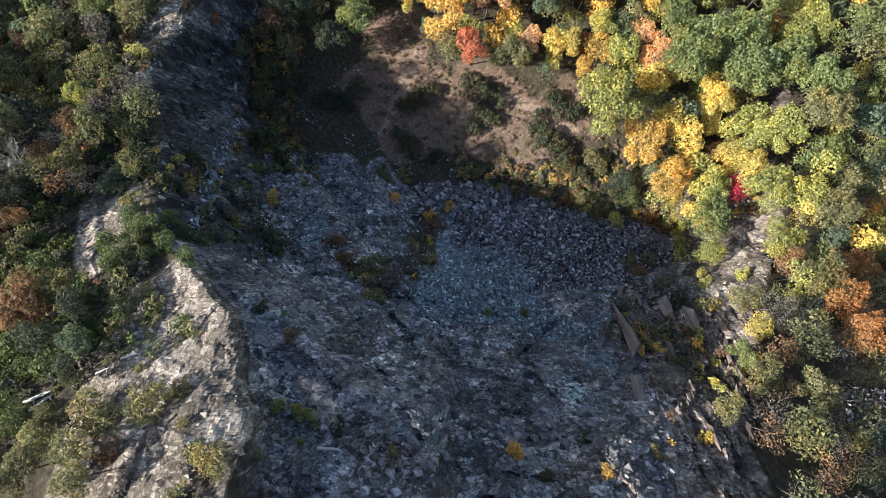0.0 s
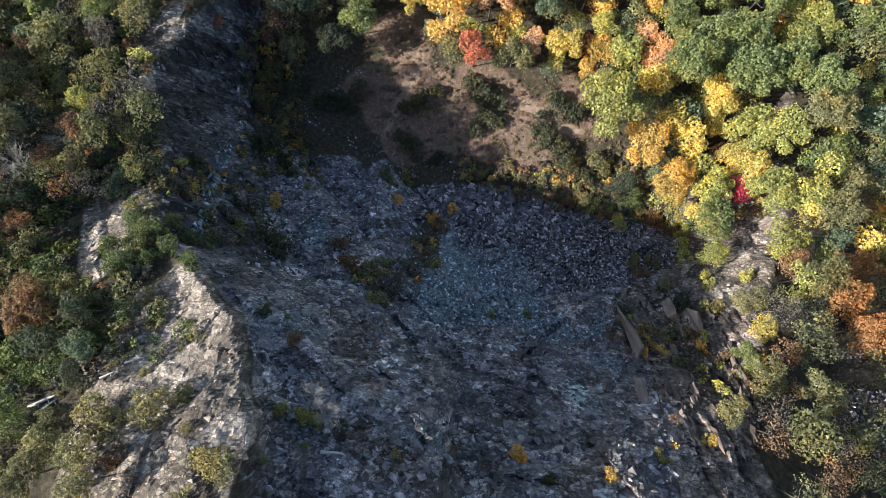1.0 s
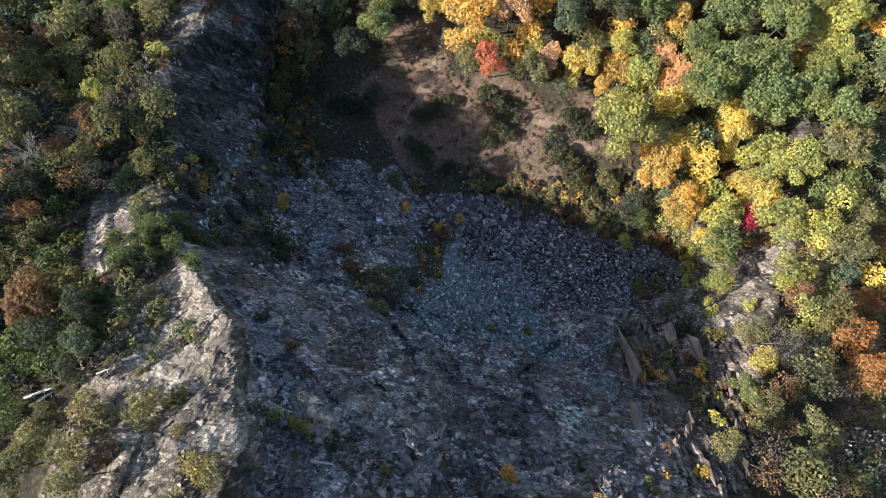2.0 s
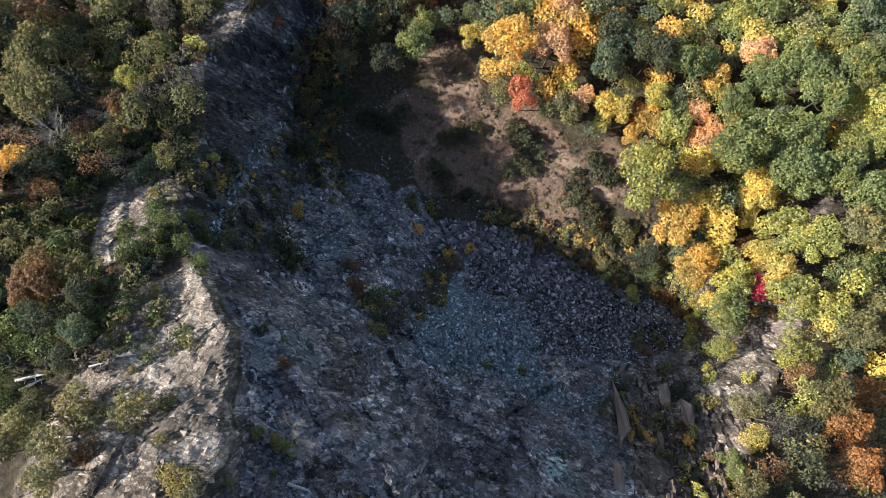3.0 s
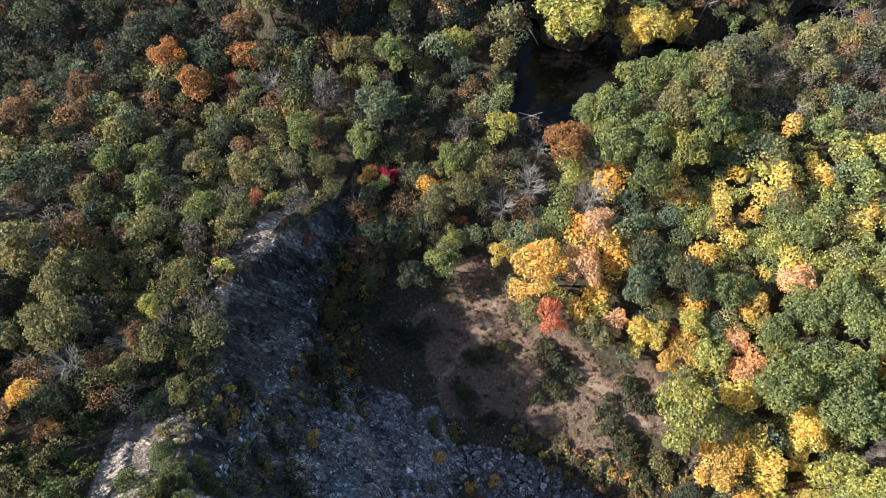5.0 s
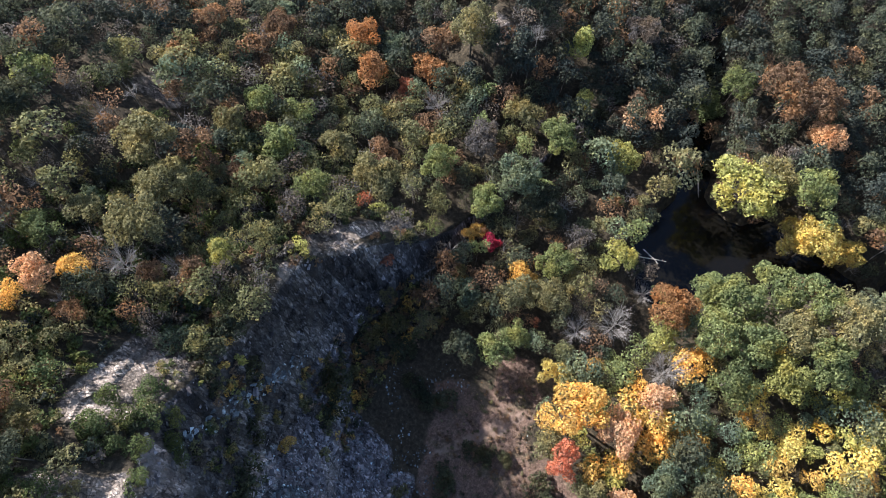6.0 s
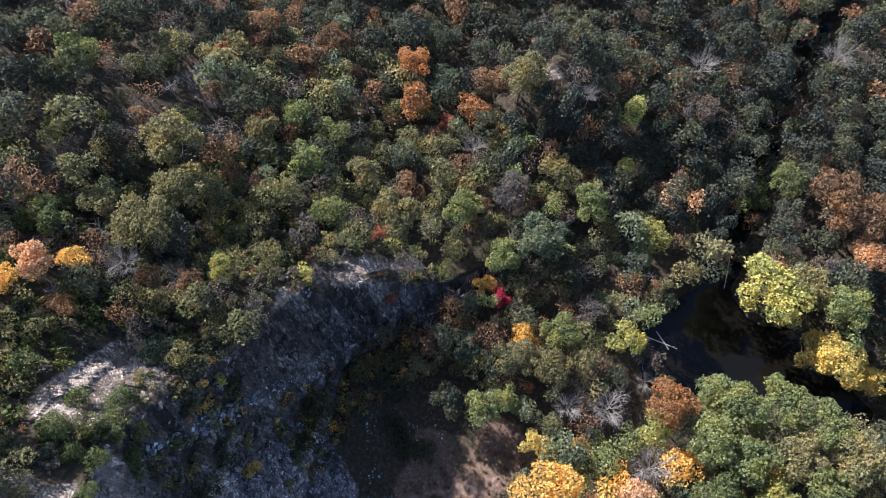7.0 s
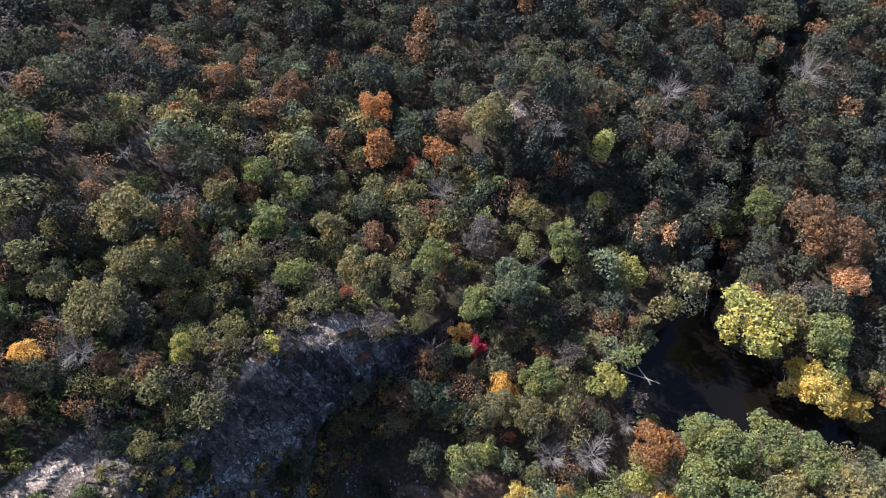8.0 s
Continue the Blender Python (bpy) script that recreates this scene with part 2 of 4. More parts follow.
LEAF = {
    "green": make_leaf("green leaves", (0.205, 0.24, 0.095)),
    "deep": make_leaf("deep green leaves", (0.09, 0.104, 0.066)),
    "blue": make_leaf("blue green leaves", (0.15, 0.188, 0.115)),
    "olive": make_leaf("olive leaves", (0.235, 0.222, 0.105)),
    "lime": make_leaf("yellow green leaves", (0.38, 0.38, 0.12)),
    "moss": make_leaf("dull green leaves", (0.165, 0.17, 0.08)),
    "yellow": make_leaf("yellow leaves", (0.72, 0.55, 0.16)),
    "gold": make_leaf("golden leaves", (0.7, 0.45, 0.13)),
    "orange": make_leaf("orange leaves", (0.39, 0.205, 0.085)),
    "rust": make_leaf("rust brown leaves", (0.235, 0.15, 0.085)),
    "peach": make_leaf("peach leaves", (0.64, 0.4, 0.22)),
    "red": make_leaf("red leaves", (0.5, 0.19, 0.105)),
    "crimson": make_leaf("crimson leaves", (0.5, 0.06, 0.11)),
    "grey": make_leaf("thin grey brown leaves", (0.145, 0.13, 0.11)),
    "cedar": make_leaf("cedar green needles", (0.095, 0.122, 0.045), 0.42, 0.25),
    "heath": make_leaf("dark olive shrub leaves", (0.075, 0.083, 0.046), 0.45, 0.2),
    "straw": make_leaf("dry grass", (0.26, 0.185, 0.12), 0.4, 0.2),
    # near-black green: cloud shade over the woods is put into the leaf colour
    "shaded_green": make_leaf("shade-darkened leaves", (0.045, 0.054, 0.041), 0.3, 0.15),
}


# ---------------------------------------------------------------- number fields
def hashed(i, j, seed):
    n = (i.astype(np.int64) * 374761393 + j.astype(np.int64) * 668265263 + seed * 1274126177) & 0x7FFFFFFF
    n = ((n ^ (n >> 13)) * 1274126177) & 0x7FFFFFFF
    n = ((n ^ (n >> 16)) * 668265263) & 0x7FFFFFFF
    return ((n ^ (n >> 15)) & 0xFFFFFF) / float(0xFFFFFF)


def value_noise(x, y, seed):
    i, j = np.floor(x), np.floor(y)
    u, v = x - i, y - j
    u, v = u * u * (3 - 2 * u), v * v * (3 - 2 * v)
    a, b = hashed(i, j, seed), hashed(i + 1, j, seed)
    c, d = hashed(i, j + 1, seed), hashed(i + 1, j + 1, seed)
    return (a + (b - a) * u) * (1 - v) + (c + (d - c) * u) * v - 0.5


def fractal(x, y, size, seed, octaves=4):
    total, gain = 0.0, 1.0
    for n in range(octaves):
        total = total + gain * value_noise(x / size, y / size, seed + n)
        size, gain = size * 0.5, gain * 0.5
    return total


def facets(x, y, size, seed, tilt=0.5, stretch=1.0, turn=0.0):
    """Broken rock: every cell is a tilted facet at its own height, in units of its size."""
    c, s = math.cos(turn), math.sin(turn)
    px, py = (c * x + s * y) / size, (c * y - s * x) / (size * stretch)
    i0, j0 = np.floor(px), np.floor(py)
    best, out = np.full(px.shape, 1e9), np.zeros(px.shape)
    for di in (-1, 0, 1):
        for dj in (-1, 0, 1):
            i, j = i0 + di, j0 + dj
            cx, cy = i + hashed(i, j, seed), j + hashed(i, j, seed + 1)
            d = (px - cx) ** 2 + (py - cy) ** 2
            h = hashed(i, j, seed + 2) - 0.5 + tilt * ((px - cx) * (hashed(i, j, seed + 3) - 0.5) + (py - cy) * (hashed(i, j, seed + 4) - 0.5)) * 2
            near = d < best
            best, out = np.where(near, d, best), np.where(near, h, out)
    return out


def step(a, b, x):
    u = np.clip((x - a) / (b - a), 0, 1)
    return u * u * (3 - 2 * u)


# ---------------------------------------------------------------- the lie of the land
def edge_side(x, y):
    """How far a place lies east of the crest's sheer edge."""
    along = np.interp(y, (-30, -10, -3.2, 2.5, 7.6, 12), (-17.5, -19.4, -21.2, -23.7, -28.6, -34.0))
    return (x - along) * 0.85 + 1.0 * fractal(x, y, 5, 13, 3)


def hill(x, y):
    """The hillside before it was quarried: it falls towards the river."""
    t = y + 0.5 * np.maximum(x + 24, 0) + 0.36 * np.clip(-24 - x, 0, 24)
    h = 69.0 / (1 + np.exp((t - 21) / 21.0))
    h = h + 14.0 * np.exp(-((x + 60) ** 2 + (y - 108) ** 2) / 120.0) + 5.5 * np.exp(-((x + 49) ** 2 + (y - 50) ** 2) / 160.0)
    h = h + 8.0 * np.exp(-((x + 92) ** 2 + (y - 45) ** 2) / 700.0) + 1.2
    # the bare crest stands proud of the slope, with a sheer eastern edge
    off = edge_side(x, y)
    brink = step(22, 12, -off) * step(13, 7, y)
    h = h - 0.25 * np.clip(-off, 0, 6) * step(-10, 0, off - 4) * brink + 0.6 * brink * step(-4, -0.3, off) * step(0.1, -0.1, off)
    h = h - 3.6 * step(-0.2, 0.8, off) * step(9, 1.5, off) * step(11, 6, y)
    # the ridge is heightened southwards so its shadow covers the wall east of it
    h = h - 1.6 * step(0.0, 1.0, off) * step(16, 9, off) * step(0, -6, y) + (0.8 * step(-2, -8, y) + 2.6 * step(-7, -15, y)) * step(-14, -1.5, off) * step(0.4, 0.0, off)
    # an added rise to the south, out of view, to shade the south-eastern slope
    h = h + 9.0 * step(-13, -32, y) * step(-40, -22, x) * step(75, 20, x)
    # the rim of the western wall
    h = h + 5.5 * np.exp(-((x + 49) ** 2 / 110.0 + (y - 36) ** 2 / 110.0)) + 3.0 * np.exp(-((x + 44) ** 2 + (y - 57) ** 2) / 45.0)
    return h + 1.6 * fractal(x, y, 28, 3) + 4 * step(150, 400, np.hypot(x, y)) * fractal(x, y, 160, 9)


def quarry(x, y):
    """The quarried floor: flat meadow, a talus slope, and walls to the west, south and east."""
    foot = 28 - 0.2 * np.maximum(x, 0) + 16 * step(-4, -18, x)
    f = 0.66 * np.maximum(foot - y, 0)
    f = f + 6.5 * np.exp(-((x + 4.5) ** 2 / 70.0 + (y - 7) ** 2 / 32.0)) + 1.2 * np.exp(-((x - 18) ** 2 / 200.0 + (y - 23) ** 2 / 30.0))
    # a scarp across the western floor
    f = np.maximum(f - 5.5 * step(-0.7, 0.8, 0.73 * (x + 18) + 0.68 * (y - 21.6) + 2.0 * fractal(x, y, 5, 17, 3)) * step(-10, -15, x), 0.0)
    west = np.maximum(-0.894 * (x + 21) - 0.447 * (y - 8), -0.97 * (x + 27.6) - 0.243 * (np.minimum(y, 46) - 10) + 2.0 * step(44, 52, y))
    south = 4 - 0.25 * x - y
    east = 0.79 * (x - 33) - 0.61 * (y - 10)
    jag = 2.5 * fractal(x, y, 7, 19, 3)
    slope = 0.95 + 1.0 * step(2.2, -2.2, x + jag) + 0.45 * step(13, 19, x) + 0.6 * step(-12, -18, x)
    walls = (1.5 + 0.7 * step(20, 36, y)) * np.maximum(west, 0) + slope * np.maximum(south, 0) + 0.75 * np.maximum(east, 0)
    # the tall slab that stands out of the eastern wall
    walls = walls + 3.0 * np.exp(-((x - 28.4) / 1.5) ** 4) * np.exp(-((y + 0.5) / 5.5) ** 4)
    return f + walls, west, south, east


RIVER = ((-75, 240), (-46, 186), (-30, 150), (-16, 126), (-7, 111), (0, 107), (9, 110.5), (22, 118), (50, 132), (110, 150), (260, 190))
POOL = ((-10, 93), (-11, 103), (-10, 112), (-7, 116.5), (0, 115.5), (7, 118.5), (14, 117), (24, 121), (28, 118), (20, 111.5), (12, 104), (4, 95), (-2, 90))
SCAR = (19, -8)
# ends short of the true western edge; dark litter there stands for shaded grass
MEADOW = ((-15, 57.5), (-11, 60), (-3, 58.5), (1, 52), (10, 49), (23, 49), (33, 41), (34, 35), (26, 32), (17, 31), (6, 32.5), (-1, 30.5), (-5, 30.5), (-9, 34), (-13, 39), (-16, 47))
PILE = ((-6, 27), (-1, 28.5), (5, 28), (11, 27), (21.5, 23.6), (30, 21.4), (38.5, 20.8), (43, 18.5), (41, 13), (32, 8), (17, 6.5), (6, 9), (1, 16), (-2, 22))
CREST = ((-30, 10), (-24, 5), (-19.5, -1), (-18, -8), (-18, -30), (-34, -30), (-37, -8), (-40, 1), (-37, 6))


def border(x, y, shape):
    """Distance to a closed outline, positive within it."""
    best, inside = np.full(np.shape(x), 1e9), np.zeros(np.shape(x), bool)
    for (ax, ay), (bx, by) in zip(shape, shape[1:] + shape[:1]):
        ux, uy = bx - ax, by - ay
        k = np.clip(((x - ax) * ux + (y - ay) * uy) / (ux * ux + uy * uy), 0, 1)
        best = np.minimum(best, np.hypot(x - ax - k * ux, y - ay - k * uy))
        inside ^= ((ay > y) != (by > y)) & (x < ux * (y - ay) / (uy + 1e-12) + ax)
    return np.where(inside, best, -best)


def river_far(x, y):
    """How far a place lies outside the river and its pool."""
    best = np.full(np.shape(x), 1e9)
    for (ax, ay), (bx, by) in zip(RIVER, RIVER[1:]):
        ux, uy = bx - ax, by - ay
        k = np.clip(((x - ax) * ux + (y - ay) * uy) / (ux * ux + uy * uy), 0, 1)
        best = np.minimum(best, np.hypot(x - ax - k * ux, y - ay - k * uy))
    half = 1.4 + 1.0 * step(150, 118, y)
    return np.minimum(best - half, -border(x, y, POOL))


def lie(x, y):
    """Height without the fine relief, and the zones."""
    h = hill(x, y)
    q, west, south, east = quarry(x, y)
    soft = 0.6
    low = -soft * np.log(np.exp(-np.clip(h, -50, 200) / soft) + np.exp(-np.clip(q, -50, 200) / soft))
    # ledges across the bare walls
    k = low / 3.2 + 1.3 * fractal(x, y, 9, 23, 3)
    ledged = 3.2 * (np.floor(k) + step(0.45, 1.0, k - np.floor(k)) - k)
    steep = np.clip(np.maximum(np.maximum(west, south), east) / 2.5, 0, 1) * step(0.0, 3.0, h - q)
    low = low + 0.6 * steep * ledged
    # two gashes across the southern wall
    for (ax, ay), (bx, by), wide, deep in (((-7.4, 2.2), (-2.4, -4.2), 0.9, 2.2), ((18.5, 1.6), (12.0, -3.6), 0.8, 1.6)):
        ux, uy = bx - ax, by - ay
        t = np.clip(((x - ax) * ux + (y - ay) * uy) / (ux * ux + uy * uy), 0, 1)
        low = low - deep * step(wide, 0.25 * wide, np.hypot(x - ax - t * ux, y - ay - t * uy) + 0.8 * fractal(x, y, 2, 29, 2))
    low = low - 9.0 * step(2.6, -1.4, river_far(x, y) + 1.2 * fractal(x, y, 6, 77))
    inside = step(-1.5, 1.5, h - q)
    wall = np.clip(np.maximum(np.maximum(west, south), east) / 1.5, 0, 1) * inside * step(61, 55, y)
    talus = inside * step(0.5, 2.5, q)
    return low, inside, wall, talus, west, south, east


def relief(x, y, rocky):
    """Fractured relief of bare rock."""
    big = 1.2 * facets(x, y, 6.0, 21, 0.5, 1.6, 0.6)
    mid = 0.55 * facets(x, y, 2.0, 31, 0.9, 1.5, -0.75)
    small = 0.3 * facets(x, y, 0.9, 35, 0.9, 1.7, 0.4)
    beds = 0.35 * facets(x, y, 2.2, 41, 1.0, 2.6, 0.85)
    ribs = 1.5 * facets(x, y, 0.85, 45, 0.8, 7.0, 0.1) * step(25, 30, x) * step(48, 42, x) * step(9, 5, y)
    return rocky * (big + mid + small + beds + ribs + 0.9 * fractal(x, y, 6, 51))


def zones(x, y):
    low, inside, wall, talus, west, south, east = lie(x, y)
    n = fractal(x, y, 9, 61)
    # the bare crest west of the rim, and ledges on the slope
    crest = step(-1.5, 1.5, border(x, y, CREST) + 5 * n)
    crest = np.maximum(crest, step(6.5, 3.5, np.hypot(x + 44, (y - 15) * 0.8) + 3 * n))
    crest = np.maximum(crest, step(7, 4, np.hypot(x - 47, (y - 11) * 0.8) + 3 * n))
    crest = np.maximum(crest, step(4.5, 2.5, np.hypot(x + 59, y - 107) + 3 * n))
    crest = np.maximum(crest, step(3.0, 1.4, np.abs(x + 47.5 - 0.3 * (y - 48)) + 2.5 * n) * step(44, 47, y) * step(66, 62, y))
    crest = np.maximum(crest, step(3.5, 2, np.hypot(x + 90, (y - 47) * 1.4) + 3 * n))
    rim = step(4.0, 0.5, np.abs(hill(x, y) - quarry(x, y)[0]) / 1.6 + 3 * n) * step(62, 50, y) * step(10, 0, x) * step(19, 23, y)
    back = step(-22, -18, x + 3 * n) * step(46, 38, x + 0.5 * np.abs(y + 6) + 6 * n) * step(3, 0, y)
    blue = np.maximum(np.maximum(wall, back), talus * step(-2, -8, x + 5 * n))
    blue = np.maximum(blue, talus * step(9, 5, y + 5 * n))
    blue = np.maximum(blue, step(-1.0, 0.6, border(x, y, PILE) + 3 * n))
    reddish = step(24, 30, x + 8 * n) * np.maximum(wall, back)
    crest = crest * np.where((y < 13) & (x < -8), step(0.6, -0.2, edge_side(x, y)), 1.0)
    brown = np.maximum(crest, rim * (1 - inside) * np.where(y < 16, step(0.6, -0.2, edge_side(x, y)), 1.0))
    back = np.maximum(back, np.where((y < 11) & (x > -32) & (x < 0), step(-0.2, 0.6, edge_side(x, y)), 0.0))
    blue = np.maximum(blue, back)
    blue = blue * (1 - reddish) * (1 - crest)
    teal = talus * step(10, 5, np.hypot((x - 9) * 0.5, y - 4) + 10 * n) * step(4, 0, south + 5 * n)
    teal = np.maximum(teal, 0.9 * step(2.6, 1.0, np.hypot(x - 0.8, (y - 15) * 0.28) + 2 * n))
    teal = np.maximum(teal, 0.9 * step(2.9, 1.4, np.hypot(x + 20.5, (y - 16) * 0.7) + 2 * n))
    grass = step(-3.5, 2.5, border(x, y, MEADOW) + 8 * n)
    track = np.minimum(np.abs(x + 7 - 0.45 * (y - 47)) + 30 * step(30, 26, y), np.abs(y - 52 + 0.55 * x) + 30 * step(2, -4, x))
    path = 0.55 * grass * step(1.5, 0.4, track + 1.6 * n)
    ragged = 3.4 * fractal(x, y, 2.2, 65, 4)
    pale = step(2.1, 0.9, np.hypot(x - SCAR[0], (y - SCAR[1]) * 1.3) + ragged)
    # darker western wall; under the pile, the shade in the gaps as colour
    dark_wall_gap_shade = np.maximum(step(0.5, 3.0, west + 5 * n) * blue * step(8, 16, y + 4 * n), step(-0.5, 0.8, border(x, y, PILE)))
    return low, {"dark_wall_gap_shade": dark_wall_gap_shade, "umber": reddish * (1 - crest), "pale": np.clip(pale, 0, 1), "blue": blue, "brown": brown, "teal": teal, "grass": grass, "path": path}, inside


def height(x, y):
    x, y = np.asarray(x, float), np.asarray(y, float)
    low, z, _ = zones(x, y)
    rocky = np.clip(z["blue"] + 0.5 * z["brown"] + z["umber"], 0, 1)
    return low + relief(x, y, rocky) + 0.5 * (1 - rocky) * fractal(x, y, 5, 71)


def mesh_of(name, verts, faces, mats, index=None, smooth=False):
    """A mesh from arrays of places and of three or four sided faces."""
    me = bpy.data.meshes.new(name)
    faces = np.asarray(faces, np.int32)
    me.vertices.add(len(verts))
    me.vertices.foreach_set("co", np.asarray(verts, np.float32).ravel())
    me.loops.add(faces.size)
    me.loops.foreach_set("vertex_index", faces.ravel())
    me.polygons.add(len(faces))
    me.polygons.foreach_set("loop_start", np.arange(len(faces), dtype=np.int32) * faces.shape[1])
    if index is not None:
        me.polygons.foreach_set("material_index", np.asarray(index, np.int32))
    me.polygons.foreach_set("use_smooth", np.full(len(faces), smooth))
    for m in mats:
        me.materials.append(m)
    me.update(calc_edges=True)
    return me


def spaced(lo, hi, fine, reach):
    """Even steps from lo to hi, then ever wider ones out to the horizon."""
    mid = list(np.arange(lo, hi + fine, fine))
    for sign, at in ((-1, mid[0]), (1, mid[-1])):
        d = fine
        while abs(at) < reach:
            d *= 1.12
            at += sign * d
            mid.append(at)
    return np.array(sorted(mid))


def build_ground():
    xs, ys = spaced(-50, 52, 0.28, 1500), spaced(-25, 58, 0.28, 1500)
    gx, gy = np.meshgrid(xs, ys)
    gx, gy = gx.ravel(), gy.ravel()
    gz = height(gx, gy)
    w = len(xs)
    j, i = np.meshgrid(np.arange(len(ys) - 1), np.arange(w - 1), indexing="ij")
    a = (j * w + i).ravel()
    me = mesh_of("ground", np.stack([gx, gy, gz], 1), np.stack([a, a + 1, a + w + 1, a + w], 1), [GROUND])
    found = zones(gx, gy)[1]
    found["bare"] = np.clip(found["blue"] + 0.8 * found["brown"] + found["umber"] + found["teal"], 0, 1)
    for name, values in found.items():
        me.attributes.new(name, "FLOAT", "POINT").data.foreach_set("value", values.astype(np.float32))
    return tagged(new("ground", me), "quarried hillside with bare rock, talus, dry meadow and leaf litter", "ground", kind="structure")


ground = build_ground()

river = new("water", mesh_of("water", [(-300, 60, -4.0), (400, 60, -4.0), (400, 330, -4.0), (-300, 330, -4.0)], [(0, 1, 2, 3)], [WATER]))
tagged(river, "dark still river water between wooded banks", "river", kind="structure")


# ---------------------------------------------------------------- trees
def frames_for(normals, rng):
    """Two directions across each normal, turned at random."""
    n = normals / np.linalg.norm(normals, axis=1, keepdims=True)
    a = np.cross(n, rng.normal(size=n.shape))
    a /= np.linalg.norm(a, axis=1, keepdims=True)
    return a, np.cross(n, a)


def leaves_at(places, normals, size, rng, shape=((-1, -0.7), (1, -0.5), (0, 1.1))):
    """One uneven spray of leaves at each place."""
    a, b = frames_for(normals, rng)
    s = size * rng.uniform(0.6, 1.35, (len(places), 1))
    corners = []
    for u, v in shape:
        ju, jv = u + rng.uniform(-0.35, 0.35, (len(places), 1)), v + rng.uniform(-0.35, 0.35, (len(places), 1))
        corners.append(places + 0.5 * s * (ju * a + jv * b))
    verts = np.stack(corners, 1).reshape(-1, 3)
    return verts, np.arange(len(verts)).reshape(-1, len(shape))


def crown_shape(seed, count, size, tall=0.75, lobes=11, drop=0.35, lobe=0.42, ragged=0.2, shape=((-1, -0.7), (1, -0.5), (0, 1.1))):
    """Leaves on a dome of lobes, one unit in radius, its middle at the origin."""
    rng = np.random.default_rng(seed)
    az = rng.uniform(0, 2 * math.pi, lobes) + np.arange(lobes) * 2.4
    up = rng.uniform(-drop, 1, lobes)
    out = np.sqrt(np.clip(1 - np.clip(up, 0, 1) ** 2, 0, 1)) * rng.uniform(0.4, 0.88, lobes)
    mids = np.stack([np.cos(az) * out, np.sin(az) * out, up * tall * 0.62], 1)
    mids[0] = (0, 0, tall * 0.5)
    rads = rng.uniform(0.6, 1.25, lobes) * lobe
    pick = rng.choice(lobes, count * 3, p=rads ** 2 / (rads ** 2).sum())
    d = rng.normal(size=(count * 3, 3))
    d[:, 2] += 0.45
    d /= np.linalg.norm(d, axis=1, keepdims=True)
    lump = 1 + 0.22 * np.sin(7 * d[:, 0] + pick) * np.sin(6 * d[:, 1] + 2 * pick) + 0.14 * np.sin(9 * d[:, 2] + pick)
    p = mids[pick] + d * (rads[pick] * lump * (1 - ragged * rng.random(count * 3) ** 2))[:, None]
    gap = np.linalg.norm(p[:, None] - mids[None], axis=2) / rads[None]
    gap[np.arange(len(p)), pick] = 9
    p, d = p[gap.min(1) > 0.72][:count], d[gap.min(1) > 0.72][:count]
    return leaves_at(p, d + 0.75 * rng.normal(size=d.shape), size, rng, shape)


def tube(path, radii, sides=5):
    """A tapering limb along a path."""
    path, verts, faces = np.asarray(path, float), [], []
    for n, (p, r) in enumerate(zip(path, radii)):
        way = path[min(n + 1, len(path) - 1)] - path[max(n - 1, 0)]
        way = way / (np.linalg.norm(way) + 1e-9)
        a = np.cross(way, (0.3, 0.9, 0.1))
        a /= np.linalg.norm(a)
        b = np.cross(way, a)
        for k in range(sides):
            q = 2 * math.pi * k / sides
            verts.append(p + r * (math.cos(q) * a + math.sin(q) * b))
        if n:
            o = (n - 1) * sides
            faces += [(o + k, o + (k + 1) % sides, o + sides + (k + 1) % sides, o + sides + k) for k in range(sides)]
    return np.array(verts), np.array(faces)


def joined(pieces):
    verts, faces, n = [], [], 0
    for v, f in pieces:
        verts.append(v)
        faces.append(f + n)
        n += len(v)
    return np.concatenate(verts), np.concatenate(faces)


def limbs(seed, top, spread, forks=7, twigs=0, thick=0.035):
    """Trunk, limbs and, for bare trees, twigs; top is the height in units of the crown's radius."""
    rng = np.random.default_rng(seed)
    bend = rng.normal(0, 0.05, 2)
    at = lambda k: np.array([bend[0] * math.sin(3 * k), bend[1] * math.sin(2.5 * k), k * top])
    pieces = [tube([at(k) for k in (0, 0.12, 0.4, 0.7, 1.0)], [thick * 1.5, thick * 1.1, thick, thick * 0.7, thick * 0.2], 6)]
    for n in range(forks):
        k = rng.uniform(0.45, 0.92)
        q, far = n * 2.4 + rng.uniform(-0.5, 0.5), spread * rng.uniform(0.6, 1.0) * (1.25 - 0.5 * k)
        tip = at(k) + np.array([math.cos(q) * far, math.sin(q) * far, far * rng.uniform(0.5, 1.0)])
        mid = 0.5 * (at(k) + tip) + rng.normal(0, 0.05, 3)
        pieces.append(tube([at(k), mid, tip], [thick * 0.55, thick * 0.38, thick * 0.1], 4))
        for _ in range(twigs):
            u = rng.uniform(0.3, 1.0)
            s = at(k) + (tip - at(k)) * u
            e = s + (rng.normal(0, 0.22, 3) + 0.3 * (tip - at(k)) / far + (0, 0, 0.12)) * spread
            m2 = 0.5 * (s + e) + rng.normal(0, 0.03, 3)
            pieces.append(tube([s, m2, e], [thick * 0.26, thick * 0.17, thick * 0.06], 3))
    return joined(pieces)


KINDS = {}


def tree_kind(name, crowns, trunks):
    KINDS[name] = (crowns, trunks)


